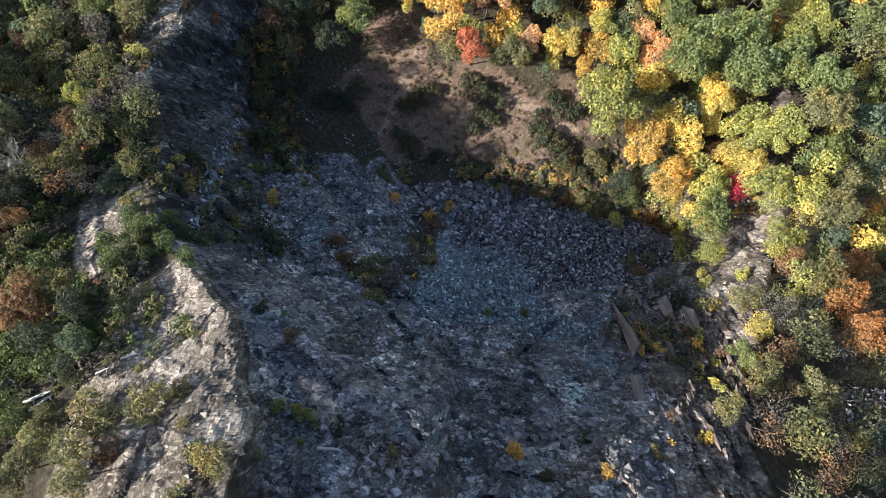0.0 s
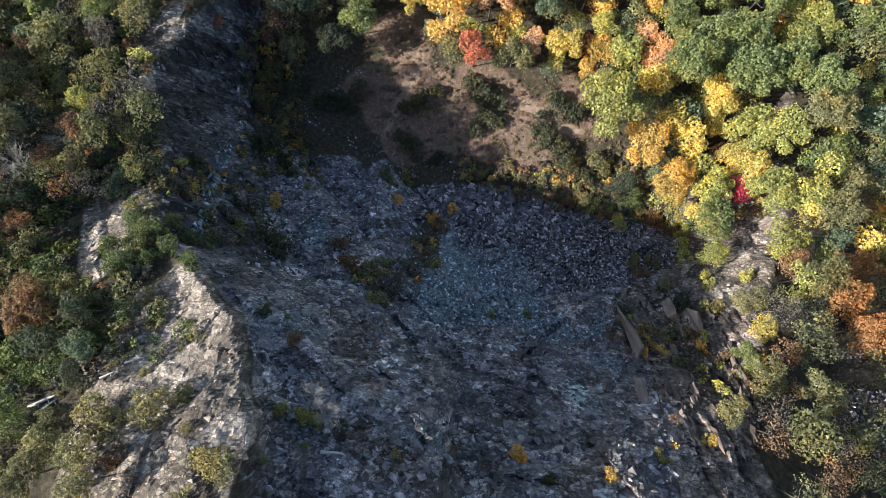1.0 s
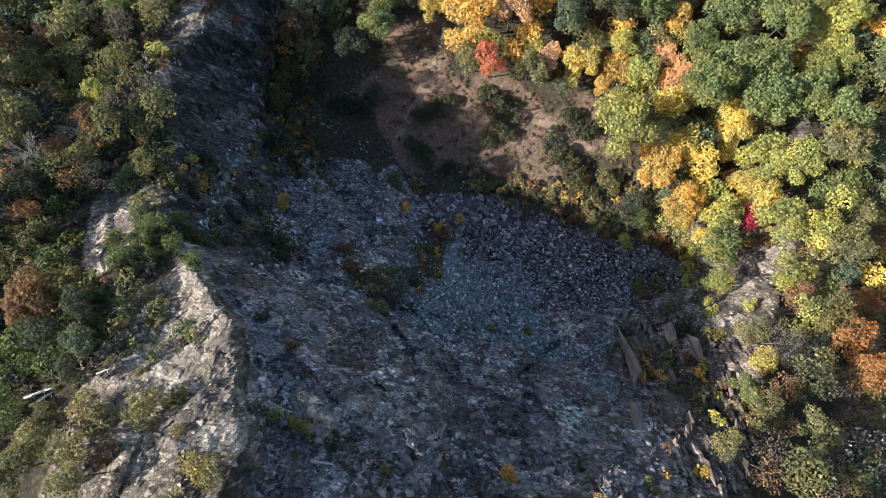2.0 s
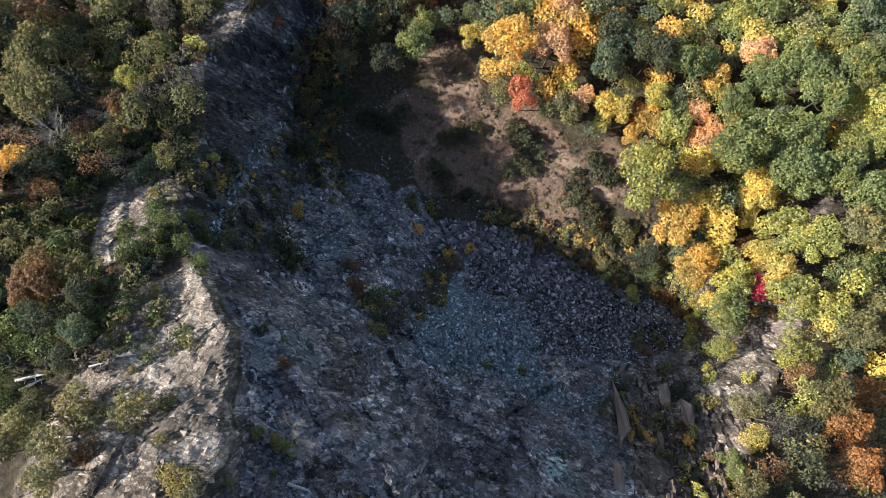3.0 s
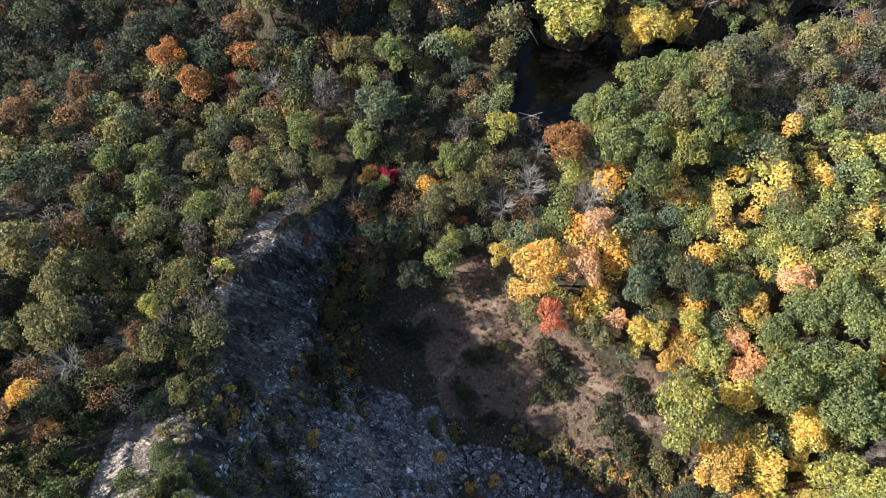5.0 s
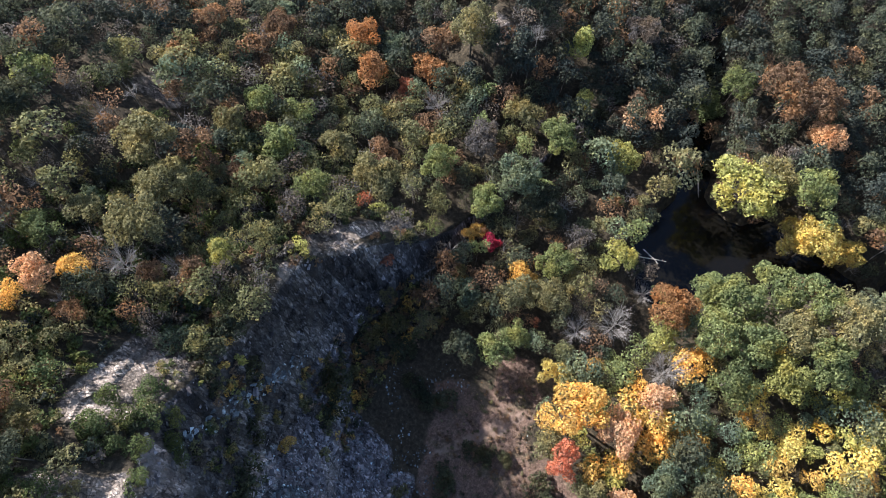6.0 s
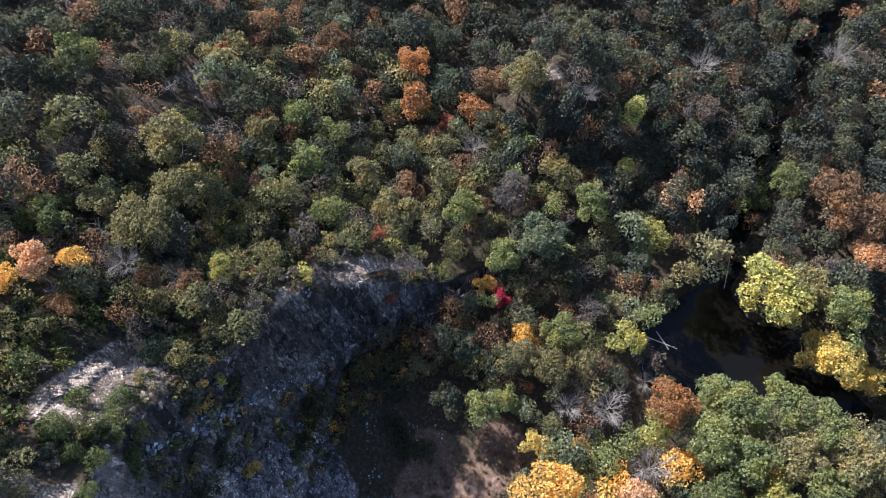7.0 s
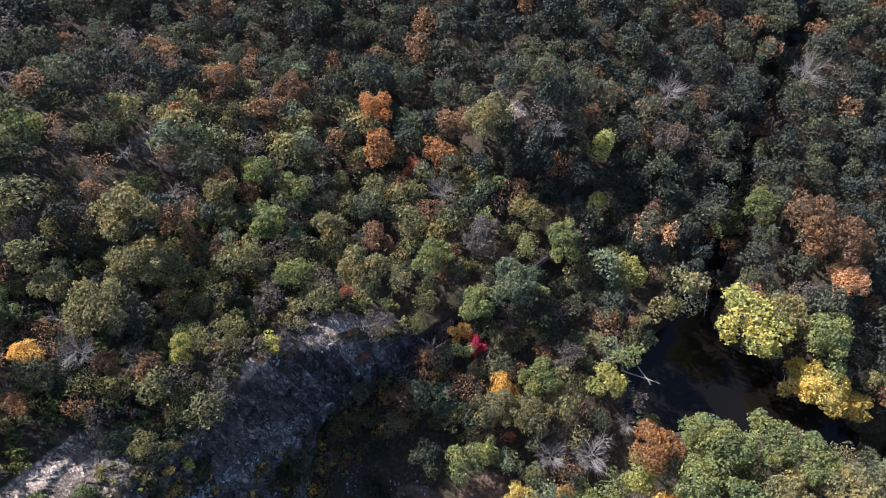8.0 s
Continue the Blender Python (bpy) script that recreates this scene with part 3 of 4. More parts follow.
# radius of each form is one; trunks reach down below the crown's middle
LIFT = {"broad": 2.2, "great": 2.2, "tall": 3.2, "cedar": 0.75, "bush": 0.42, "thin": 2.1, "bare": 1.9}
tree_kind("broad", [crown_shape(100 + n, 2600, 0.098, 0.75, 14, 0.35, 0.38) for n in range(6)], [limbs(200 + n, 2.6, 0.75) for n in range(3)])
tree_kind("great", [crown_shape(190 + n, 4600, 0.074, 0.75, 24, 0.35, 0.29, 0.22) for n in range(4)], [limbs(230 + n, 2.6, 0.75, 9) for n in range(2)])
tree_kind("tall", [crown_shape(120 + n, 1700, 0.12, 1.2, 12, 0.6) for n in range(3)], [limbs(220 + n, 3.7, 0.6) for n in range(2)])
tree_kind("cedar", [crown_shape(140 + n, 1700, 0.11, 0.9, 10, 0.8, 0.46, 0.15) for n in range(4)], [limbs(240 + n, 1.0, 0.5, 5) for n in range(2)])
tree_kind("bush", [crown_shape(160 + n, 1000, 0.12, 0.5, 14, 0.2, 0.3, 0.3) for n in range(4)], [limbs(260 + n, 0.55, 0.6, 8, 0, 0.02) for n in range(2)])
tree_kind("thin", [crown_shape(180 + n, 800, 0.095, 0.85, 14, 0.4, 0.36, 0.6) for n in range(3)], [limbs(280 + n, 2.6, 0.8, 12, 8, 0.022) for n in range(3)])
tree_kind("bare", [], [limbs(300 + n, 2.4, 0.85, 18, 26, 0.022) for n in range(3)])

CROWN_MESH = {k: [mesh_of("crown", *c, [LEAF["green"]]) for c in v[0]] for k, v in KINDS.items()}
TRUNK_MESH = {k: [mesh_of("trunk", *c, [DEAD_WOOD if k == "bare" else BARK], smooth=True) for c in v[1]] for k, v in KINDS.items()}

WORDS = {"green": "green", "deep": "deep green", "blue": "blue-green", "olive": "olive green", "moss": "dull green", "lime": "yellow-green", "yellow": "bright yellow",
         "gold": "golden yellow", "orange": "orange", "rust": "rust-brown", "peach": "peach-coloured", "red": "red", "crimson": "crimson",
         "grey": "grey-brown", "cedar": "dark green", "shaded_green": "dark green", "heath": "dark olive", "straw": "straw-coloured"}
SHAPES = {"broad": ("tree", "broad-crowned tree with {} autumn leaves in the woods", "tree"),
          "great": ("tree", "large spreading tree with {} autumn leaves in the woods", "tree"),
          "tall": ("tree", "tall slender tree with {} leaves in the woods", "tree"),
          "cedar": ("evergreen_tree", "small dense rounded evergreen with {} foliage on the slope", "tree"),
          "bush": ("bush", "low spreading bush with {} leaves on open ground", "bush"),
          "thin": ("tree", "half-bare tree with thin {} leaves and grey twigs", "tree"),
          "bare": ("bare_tree", "leafless tree with pale grey branching limbs", "tree")}
made = 0
rng = np.random.default_rng(7)


def plant(kind, x, y, r, tint, lift=1.0):
    """One tree or bush: an empty at its foot with trunk and crown."""
    global made
    made += 1
    if kind == "broad" and r > 3.5:
        kind = "great"
    name, label, category = SHAPES[kind]
    z = float(height(x, y))
    foot = new(name)
    foot.empty_display_size = 0.5
    foot.matrix_basis = Matrix.Translation((x, y, z - 0.15)) @ Matrix.Rotation(rng.uniform(0, 6.28), 4, "Z")
    tagged(foot, label.format(WORDS[tint]), category, "trees and bushes of the quarry woods")
    rise = LIFT[kind] * r * lift * rng.uniform(0.9, 1.12)
    if CROWN_MESH[kind]:
        crown = new("crown", CROWN_MESH[kind][made % len(CROWN_MESH[kind])])
        crown.parent = foot
        crown.matrix_basis = Matrix.Translation((0, 0, rise)) @ Matrix.Diagonal((r * rng.uniform(0.9, 1.12), r * rng.uniform(0.9, 1.12), r * rng.uniform(0.9, 1.1), 1))
        crown.material_slots[0].link = "OBJECT"
        crown.material_slots[0].material = LEAF[tint]
    trunk = new("trunk", TRUNK_MESH[kind][made % len(TRUNK_MESH[kind])])
    trunk.parent = foot
    trunk.matrix_basis = Matrix.Diagonal((r, r, rise / LIFT[kind], 1))
    return foot


# ---------------------------------------------------------------- the woods
VIEWED = ((-75, -32), (84, -32), (97, 165), (-30, 217), (-128, 142), (-188, 34))


PIT = ((-38, 56), (-24, 59), (-3, 57), (2, 51), (12, 48), (24, 47), (33, 42), (38, 32), (40, 20), (34, 2), (-22, 2), (-30, 12))


def within(x, y, shape):
    inside = np.zeros(np.shape(x), bool)
    for (ax, ay), (bx, by) in zip(shape, shape[1:] + shape[:1]):
        inside ^= ((ay > y) != (by > y)) & (x < (bx - ax) * (y - ay) / (by - ay + 1e-12) + ax)
    return inside


def bare_ground(x, y):
    """How far a place is bare rock, talus, meadow or water."""
    _, z, _ = zones(x, y)
    q = lie(x, y)
    open_ = np.max([z["blue"], z["teal"], z["grass"], q[3], 0.9 * z["brown"], 0.8 * z["umber"], np.where(river_far(x, y) < np.where(y > 121, -0.9, 0.3), 1.0, 0.0)], axis=0)
    return open_


def tints_for(x, y, k):
    """Form and leaf colour, with some painted shade, of a wild tree by place; k is random, 0 to 1."""
    if x < -30 and y < 13:
        return ("cedar", "cedar") if k < 0.6 else ("bush", "olive") if k < 0.85 else ("cedar", "moss")
    if -60 < x < -40 and 28 < y < 70:
        return [("bush", "olive"), ("cedar", "cedar"), ("bush", "lime"), ("cedar", "moss"), ("bare", "grey"), ("bush", "moss"), ("thin", "moss"), ("cedar", "moss"), ("broad", "moss"), ("thin", "grey")][int(k * 10)]
    # far woods: near-black tints stand in for the cloud shade on them
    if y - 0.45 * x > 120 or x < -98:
        return [("broad", "shaded_green"), ("broad", "shaded_green"), ("broad", "shaded_green"), ("broad", "deep"), ("tall", "shaded_green"), ("broad", "shaded_green"), ("broad", "deep"), ("thin", "grey"), ("broad", "shaded_green"), ("broad", "deep"), ("tall", "deep"), ("broad", "rust")][int(k * 12)]
    # western tints, here and below, are partly darkened for passing cloud shade
    if x < -42 and 46 < y < 88:
        return [("broad", "moss"), ("broad", "deep"), ("broad", "blue"), ("broad", "deep"), ("thin", "grey"), ("broad", "olive"), ("broad", "deep"), ("thin", "moss"), ("broad", "rust"), ("broad", "moss")][int(k * 10)]
    if x < -38 and y < 84 and k < 0.9:
        return [("cedar", "cedar"), ("cedar", "moss"), ("cedar", "cedar"), ("broad", "shaded_green"), ("broad", "moss"), ("broad", "deep"), ("broad", "shaded_green"), ("thin", "grey"), ("broad", "rust"), ("thin", "moss"), ("broad", "deep")][int(k / 0.9 * 11)]
    if x > 30 and 6 < y < 26:
        return [("broad", "olive"), ("broad", "gold"), ("thin", "lime"), ("broad", "rust"), ("broad", "yellow"), ("broad", "green"), ("thin", "gold"), ("broad", "lime")][int(k * 8)]
    # dark, dull tints paint in the dimness of the shaded south-eastern slope
    if x > 30 and y < 24:
        return [("broad", "deep"), ("thin", "rust"), ("thin", "grey"), ("broad", "shaded_green"), ("thin", "moss"), ("thin", "rust"), ("broad", "deep"), ("thin", "olive"), ("thin", "grey"), ("broad", "moss")][int(k * 10)]
    if x > -2 and y < 100:
        return [("broad", "green"), ("broad", "green"), ("broad", "blue"), ("broad", "lime"), ("broad", "olive"), ("broad", "green"), ("broad", "blue"), ("broad", "yellow"), ("broad", "lime"), ("broad", "green"), ("broad", "gold"), ("broad", "moss")][int(k * 12)]
    return [("broad", "deep"), ("broad", "deep"), ("broad", "moss"), ("broad", "blue"), ("tall", "deep"), ("broad", "olive"), ("broad", "moss"), ("thin", "grey"), ("thin", "olive"), ("thin", "grey"), ("broad", "rust"), ("tall", "green"), ("bare", "grey"), ("broad", "olive"), ("bare", "grey"), ("thin", "rust")][int(k * 16)]


def scatter():
    """Wild trees on a jittered grid over all the woods."""
    out = []
    pitch = 3.35
    for j in range(92):
        for i in range(92):
            x = -190 + (i + 0.5 * (j % 2)) * pitch + rng.uniform(-1.4, 1.4)
            y = -34 + j * pitch * 0.9 + rng.uniform(-1.3, 1.3)
            r, k, skip = rng.uniform(1.7, 3.1) * rng.uniform(0.85, 1.15), rng.random() * 0.9999, rng.random()
            out.append((x, y, r, k, skip))
    out = np.array(out)
    out = out[within(out[:, 0], out[:, 1], VIEWED)]
    out = out[bare_ground(out[:, 0], out[:, 1]) < 0.45]
    out = out[border(out[:, 0], out[:, 1], PIT) < 0]
    ledge = (np.abs(out[:, 0] + 48) < 9) & (np.abs(out[:, 1] - 15) < 4.5)
    brow = (out[:, 0] > -42) & (out[:, 0] < -28) & (out[:, 1] > 6) & (out[:, 1] < 18)
    fan = np.hypot((out[:, 0] - 63) * 0.8, out[:, 1] + 14) < 5.5
    return out[(out[:, 4] < 0.93) & ~ledge & ~fan & ~brow]


KEY = []
# places and crown radii of the trees and bushes that stand out, by form and colour
KEY += [("broad", x, y, r, "gold") for x, y, r in (
    (1.8, 59.4, 4.8), (29.6, 51.1, 3.1), (26.8, 48.6, 2.2), (40.5, 61.4, 2.9), (35.6, 33.4, 4.4), (40.7, 26.3, 3.8), (-61.3, 18.1, 2.3), (-60.9, 11.3, 2.0),
    (-34.0, 71.8, 2.2), (-21.2, 72.1, 3.1), (-0.7, 69.1, 1.9),
)]
KEY += [("broad", x, y, r, "peach") for x, y, r in (
    (8.9, 60.6, 4.1), (17.2, 52.9, 2.7), (38.3, 55.5, 2.5), (40.3, 51.5, 3.1), (45.8, 67.8, 3.3), (-62.0, 15.1, 2.6), (10.4, 70.3, 3.5), (3.7, 135.6, 4.1),
)]
KEY += [("broad", x, y, r, "olive") for x, y, r in (
    (1.5, 52.0, 3.0), (13.0, 51.2, 3.2), (65.4, 36.7, 4.4), (64.1, 19.2, 3.8),
    (68.0, 24.2, 3.3), (56.9, 7.8, 3.8), (43.1, -5.4, 2.7), (48.4, -7.1, 3.1), (35.2, -9.1, 1.9), (45.6, 5.0, 2.4), (-44.1, 5.3, 2.4),
    (-39.1, -10.1, 1.9), (-34.3, -10.8, 2.1), (-39.2, -12.8, 2.3), (-33.0, -13.2, 1.8), (-50.0, 62.2, 4.7), (-73.5, 38.0, 4.6), (-61.9, 28.5, 4.1), (-67.4, 35.6, 4.6),
    (-67.2, 43.2, 2.4), (-29.9, 64.7, 2.1), (-13.8, 72.4, 3.6), (-19.5, 67.9, 3.7), (20.9, 96.9, 4.9), (28.1, 103.7, 5.1),
)]
KEY += [("broad", x, y, r, "olive") for x, y, r in (
    (0.9, 121.3, 4.4), (-60.5, 99.0, 4.5), (-69.7, 24.6, 2.4), (-74.3, 51.5, 3.1), (-61.2, 62.5, 3.5), (-43.4, 96.2, 3.8),
)]
KEY += [("broad", x, y, r, "red") for x, y, r in (
    (5.7, 51.2, 3.4), (27.3, 53.7, 2.0), (-64.3, 84.4, 2.3),
)]
KEY += [("broad", x, y, r, "blue") for x, y, r in (
    (19.2, 60.3, 3.8), (35.2, 44.1, 2.7), (41.4, 32.9, 2.7), (62.9, 15.0, 3.1), (-39.2, -1.0, 1.8), (-26.2, 62.3, 2.9), (-34.7, 83.6, 4.7), (-72.0, 88.5, 3.6),
    (-71.6, 26.6, 2.1),
)]
KEY += [("broad", x, y, r, "yellow") for x, y, r in (
    (23.1, 52.7, 3.3), (37.7, 45.7, 3.3), (41.5, 47.7, 2.8), (49.6, 42.4, 3.9), (41.4, 37.2, 3.4), (44.5, 34.8, 3.5), (49.6, 37.3, 2.5), (48.2, 41.0, 2.2),
    (51.1, 30.9, 3.9), (53.5, 28.3, 3.4), (44.1, 19.9, 3.1), (45.4, 1.1, 2.0), (-5.8, 62.5, 2.6), (11.1, 117.3, 4.5), (14.6, 118.0, 4.9), (20.3, 120.7, 3.8),
)]
KEY += [("broad", x, y, r, "lime") for x, y, r in (
    (54.4, 22.6, 4.2), (60.3, 21.9, 3.3), (58.0, 34.0, 4.3), (53.2, 14.4, 3.4), (33.2, 51.0, 3.1), (29.7, 56.2, 2.8), (28.8, 39.3, 5.6), (46.5, 25.2, 3.8), (54.4, 34.4, 4.8), (63.9, 52.8, 3.8), (68.4, 55.4, 3.8), (69.1, 62.6, 4.3),
    (63.5, 60.3, 3.6), (45.4, 13.8, 2.1), (-51.3, 33.7, 2.2), (-10.1, 86.6, 3.2), (4.4, 80.9, 3.2), (24.3, 89.2, 4.4), (-2.0, 115.8, 6.7), (-23.4, 105.2, 3.2),
    (-37.2, 108.6, 2.4),
)]
KEY += [("broad", x, y, r, "deep") for x, y, r in (
    (27.0, 62.4, 4.4), (19.9, 66.8, 3.4), (-20.3, 54.0, 3.2), (-40.2, 3.3, 2.1), (-44.3, 0.2, 2.2), (-38.6, -3.9, 1.6), (-38.3, -8.1, 1.8),
    (-28.6, 85.0, 4.3), (-79.7, 92.6, 4.1), (-91.8, 28.7, 3.1),
)]
KEY += [("broad", x, y, r, "green") for x, y, r in (
    (32.6, 62.6, 4.5), (42.7, 57.1, 3.9), (43.8, 46.7, 5.4), (49.2, 50.5, 5.5), (48.1, 62.6, 4.6), (53.8, 65.4, 4.7), (57.3, 60.1, 4.7), (54.9, 53.0, 4.6),
    (54.1, 45.9, 5.0), (61.7, 46.4, 4.8), (67.3, 43.6, 4.5), (63.8, 66.9, 4.6), (46.9, 19.2, 3.5), (41.8, -2.7, 2.1), (-15.9, 58.1, 3.2), (-18.5, 77.7, 3.6),
    (-14.6, 62.4, 2.9), (5.0, 92.1, 3.9), (9.7, 94.6, 4.8), (13.4, 101.2, 4.5), (10.9, 86.3, 4.9), (17.3, 88.7, 5.0), (17.5, 81.4, 4.7), (20.4, 104.5, 5.0),
    (27.6, 95.2, 4.9), (7.4, 123.3, 4.9), (-20.6, 132.4, 4.3), (-17.0, 135.5, 3.9), (-34.9, 96.9, 4.1), (-36.1, 76.9, 3.8),
)]
KEY += [("broad", x, y, r, "green") for x, y, r in (
    (-95.8, 33.4, 3.2), (-68.1, 18.7, 2.7), (-76.4, 58.1, 3.0), (-70.8, 62.7, 3.2), (-66.4, 55.4, 3.5), (-56.3, 53.7, 3.1), (-46.5, 75.0, 3.8),
)]
KEY += [("broad", x, y, r, "rust") for x, y, r in (
    (48.7, 30.9, 2.7), (54.7, 10.7, 2.5), (-55.6, 25.2, 2.0), (-51.9, 29.8, 2.4), (-55.5, 14.6, 1.9), (-46.5, 4.6, 3.1), (-47.9, 1.8, 2.3), (-56.0, 70.2, 3.0),
    (-65.5, 95.5, 3.5), (-65.6, 45.3, 2.6), (-8.2, 136.9, 5.6), (-2.2, 139.4, 5.2), (-89.1, 74.4, 3.6), (-95.6, 63.7, 3.5),
)]
KEY += [("broad", x, y, r, "crimson") for x, y, r in (
    (51.9, 25.0, 2.3), (-30.1, 72.9, 2.1),
)]
KEY += [("cedar", x, y, r, "deep") for x, y, r in (
    (34.2, 27.9, 2.1), (31.8, 25.9, 1.8),
)]
KEY += [("cedar", x, y, r, "green") for x, y, r in (
    (35.0, 24.8, 1.8),
)]
KEY += [("cedar", x, y, r, "cedar") for x, y, r in (
    (-34.5, 11.1, 1.5), (-38.8, 11.6, 1.6), (-31.5, 9.4, 1.2), (-37.9, 13.6, 1.6), (-34.5, 13.4, 1.4), (-36.2, 9.6, 1.4), (-32.4, 12.2, 1.2), (-40.6, 9.4, 1.5), (-36.4, 15.4, 1.3),
)]
KEY += [("bush", x, y, r, "yellow") for x, y, r in (
    (31.9, 21.3, 1.5), (32.2, -12.6, 1.1),
)]
KEY += [("broad", x, y, r, "orange") for x, y, r in (
    (59.2, 4.9, 3.9), (65.4, 9.3, 3.7), (59.4, 0.0, 3.8), (-78.0, 85.7, 3.8), (-71.6, 80.5, 3.5), (-63.8, 90.8, 3.5), (2.6, 83.8, 4.6),
)]
KEY += [("thin", x, y, r, "olive") for x, y, r in (
    (52.2, 0.6, 3.1), (60.0, -5.6, 3.4), (-36.3, 51.4, 1.8), (-27.7, 53.0, 2.8), (-48.8, 50.1, 2.8),
)]
KEY += [("thin", x, y, r, "rust") for x, y, r in (
    (46.7, -2.9, 2.4), (-30.9, 56.3, 3.3),
)]
KEY += [("bush", x, y, r, "rust") for x, y, r in (
    (37.4, -0.5, 2.3), (14.0, 26.1, 1.3), (22.8, 24.1, 1.7), (41.9, 18.5, 1.9), (34.3, 10.6, 1.5), (-0.5, 18.9, 1.8), (-14.3, 10.9, 2.1), (-16.5, 14.1, 1.6),
    (-17.2, -0.2, 1.1), (-32.0, -11.4, 1.4),
)]
KEY += [("bush", x, y, r, "gold") for x, y, r in (
    (33.2, -2.8, 1.6), (31.5, -2.1, 1.3), (-27.5, 21.8, 1.8), (-8.5, 24.4, 1.3), (-2.0, 20.8, 1.5), (1.2, 22.6, 1.2), (8.5, -13.8, 1.4), (18.4, -15.5, 1.1),
    (31.2, -1.0, 1.2), (29.3, -2.7, 1.1),
)]
KEY += [("bush", x, y, r, "olive") for x, y, r in (
    (42.6, 4.0, 2.4), (36.8, 7.6, 1.9), (33.3, 12.4, 1.9), (36.4, 12.3, 1.6), (28.7, 31.7, 2.8), (-6.9, 28.8, 1.9), (6.8, 30.0, 1.5), (18.3, 25.4, 1.5),
    (26.3, 24.8, 1.7), (29.9, 22.4, 1.5), (-31.6, 23.7, 1.3), (-22.5, 25.2, 1.3), (-9.6, 5.5, 1.9), (-10.7, 9.5, 2.5), (-10.5, 29.1, 2.0), (-31.1, 37.1, 2.3),
    (-32.7, 49.9, 2.7), (-33.4, 45.3, 2.2), (-31.1, 27.7, 1.6), (-18.6, -12.1, 1.0), (-26.5, -5.6, 1.3), (-25.3, -8.7, 0.7), (25.0, -14.1, 1.4), (-4.8, -12.4, 0.9),
    (-34.4, -0.5, 0.8), (-28.6, -0.3, 0.9), (-31.9, -3.5, 0.8), (-33.8, 4.6, 1.4), (34.9, -4.1, 1.3), (-33.1, 22.7, 1.4),
)]
KEY += [("bush", x, y, r, "olive") for x, y, r in (
    (-42.2, 25.3, 1.2),
)]
KEY += [("thin", x, y, r, "grey") for x, y, r in (
    (55.7, -4.1, 2.9), (-53.8, 47.9, 2.8), (-18.7, 85.1, 3.2), (-5.8, 88.6, 3.1), (-0.0, 128.1, 3.0),
)]
KEY += [("bush", x, y, r, "deep") for x, y, r in (
    (37.7, 5.2, 2.2), (29.4, 3.7, 2.1), (-21.4, 3.0, 1.2), (-10.7, -9.8, 1.2), (17.4, -12.7, 1.0), (3.3, -11.8, 0.8),
)]
KEY += [("bush", x, y, r, "heath") for x, y, r in (
    (-4.1, 44.6, 2.4), (-6.6, 43.5, 2.2), (-1.6, 46.0, 1.7), (5.3, 46.4, 2.8), (8.3, 45.1, 2.6), (11.1, 44.6, 2.2), (7.9, 41.2, 2.4), (6.3, 38.7, 1.7),
    (10.8, 40.1, 1.6), (17.8, 39.9, 2.4), (19.4, 36.9, 2.6), (21.9, 34.6, 2.6), (23.5, 31.7, 2.6), (23.2, 42.5, 2.8), (21.3, 44.4, 2.2), (25.6, 41.4, 2.2),
    (26.6, 29.1, 2.4), (-21.8, 43.4, 2.8), (-16.3, 45.5, 2.8), (-17.6, 43.9, 2.2), (-7.4, 36.5, 2.1), (-4.8, 34.8, 2.3), (-1.2, 32.8, 1.9), (-26.4, 15.0, 3.2),
    (-24.5, 12.7, 2.5), (-28.4, 31.3, 3.0), (-31.6, 34.3, 2.9), (-28.4, 47.9, 2.9), (12.2, -16.7, 1.3), (-40.2, 23.3, 3.2),
)]
KEY += [("bush", x, y, r, "heath") for x, y, r in (
    (-43.3, 27.6, 2.6), (-38.2, 25.9, 2.2), (-38.0, 20.8, 1.6), (-31.4, 20.8, 2.2),
)]
KEY += [("bush", x, y, r, "lime") for x, y, r in (
    (32.1, 19.6, 1.7), (-17.8, -7.8, 1.0), (-14.0, -9.2, 1.3), (-15.2, -8.3, 1.2), (-15.3, -11.8, 0.8), (-48.9, 26.4, 0.9), (-45.2, 25.2, 1.1), (-41.2, 22.0, 0.9),
    (-36.2, 13.4, 0.9),
)]
KEY += [("bush", x, y, r, "orange") for x, y, r in (
    (39.0, 21.1, 1.8),
)]
KEY += [("bush", x, y, r, "lime") for x, y, r in (
    (43.5, 18.6, 2.2), (41.0, 12.6, 2.0), (42.2, 15.8, 1.8), (44.5, 12.6, 1.6), (48.8, 9.0, 1.9), (42.6, 8.4, 1.6),
)]
KEY += [("bush", x, y, r, "red") for x, y, r in (
    (29.8, 33.1, 1.1), (-40.0, 55.2, 1.4),
)]
KEY += [("bush", x, y, r, "grey") for x, y, r in (
    (-8.5, 7.3, 2.7), (-7.1, 10.4, 2.8),
)]
KEY += [("bush", x, y, r, "green") for x, y, r in (
    (7.4, 3.2, 1.0), (13.5, 3.3, 1.0), (-18.6, 2.3, 0.6),
)]
KEY += [("bare", x, y, r, "grey") for x, y, r in (
    (-14.1, -6.2, 1.8), (-11.9, -8.2, 1.8), (-58.2, 23.7, 3.1), (-54.6, 28.3, 2.3), (-3.1, 76.3, 3.6), (-7.2, 70.8, 3.1), (-2.7, 86.0, 2.2), (8.8, 75.9, 4.0),
    (-46.6, 137.6, 3.8), (-32.0, 165.3, 4.4), (-56.6, 85.6, 3.4), (-52.1, 110.0, 2.4),
)]
KEY += [("cedar", x, y, r, "olive") for x, y, r in (
    (-29.1, -6.7, 2.0), (-34.2, -7.2, 2.5), (-21.4, -11.7, 1.8), (-55.4, 7.3, 2.6), (-54.7, 11.4, 2.0),
)]
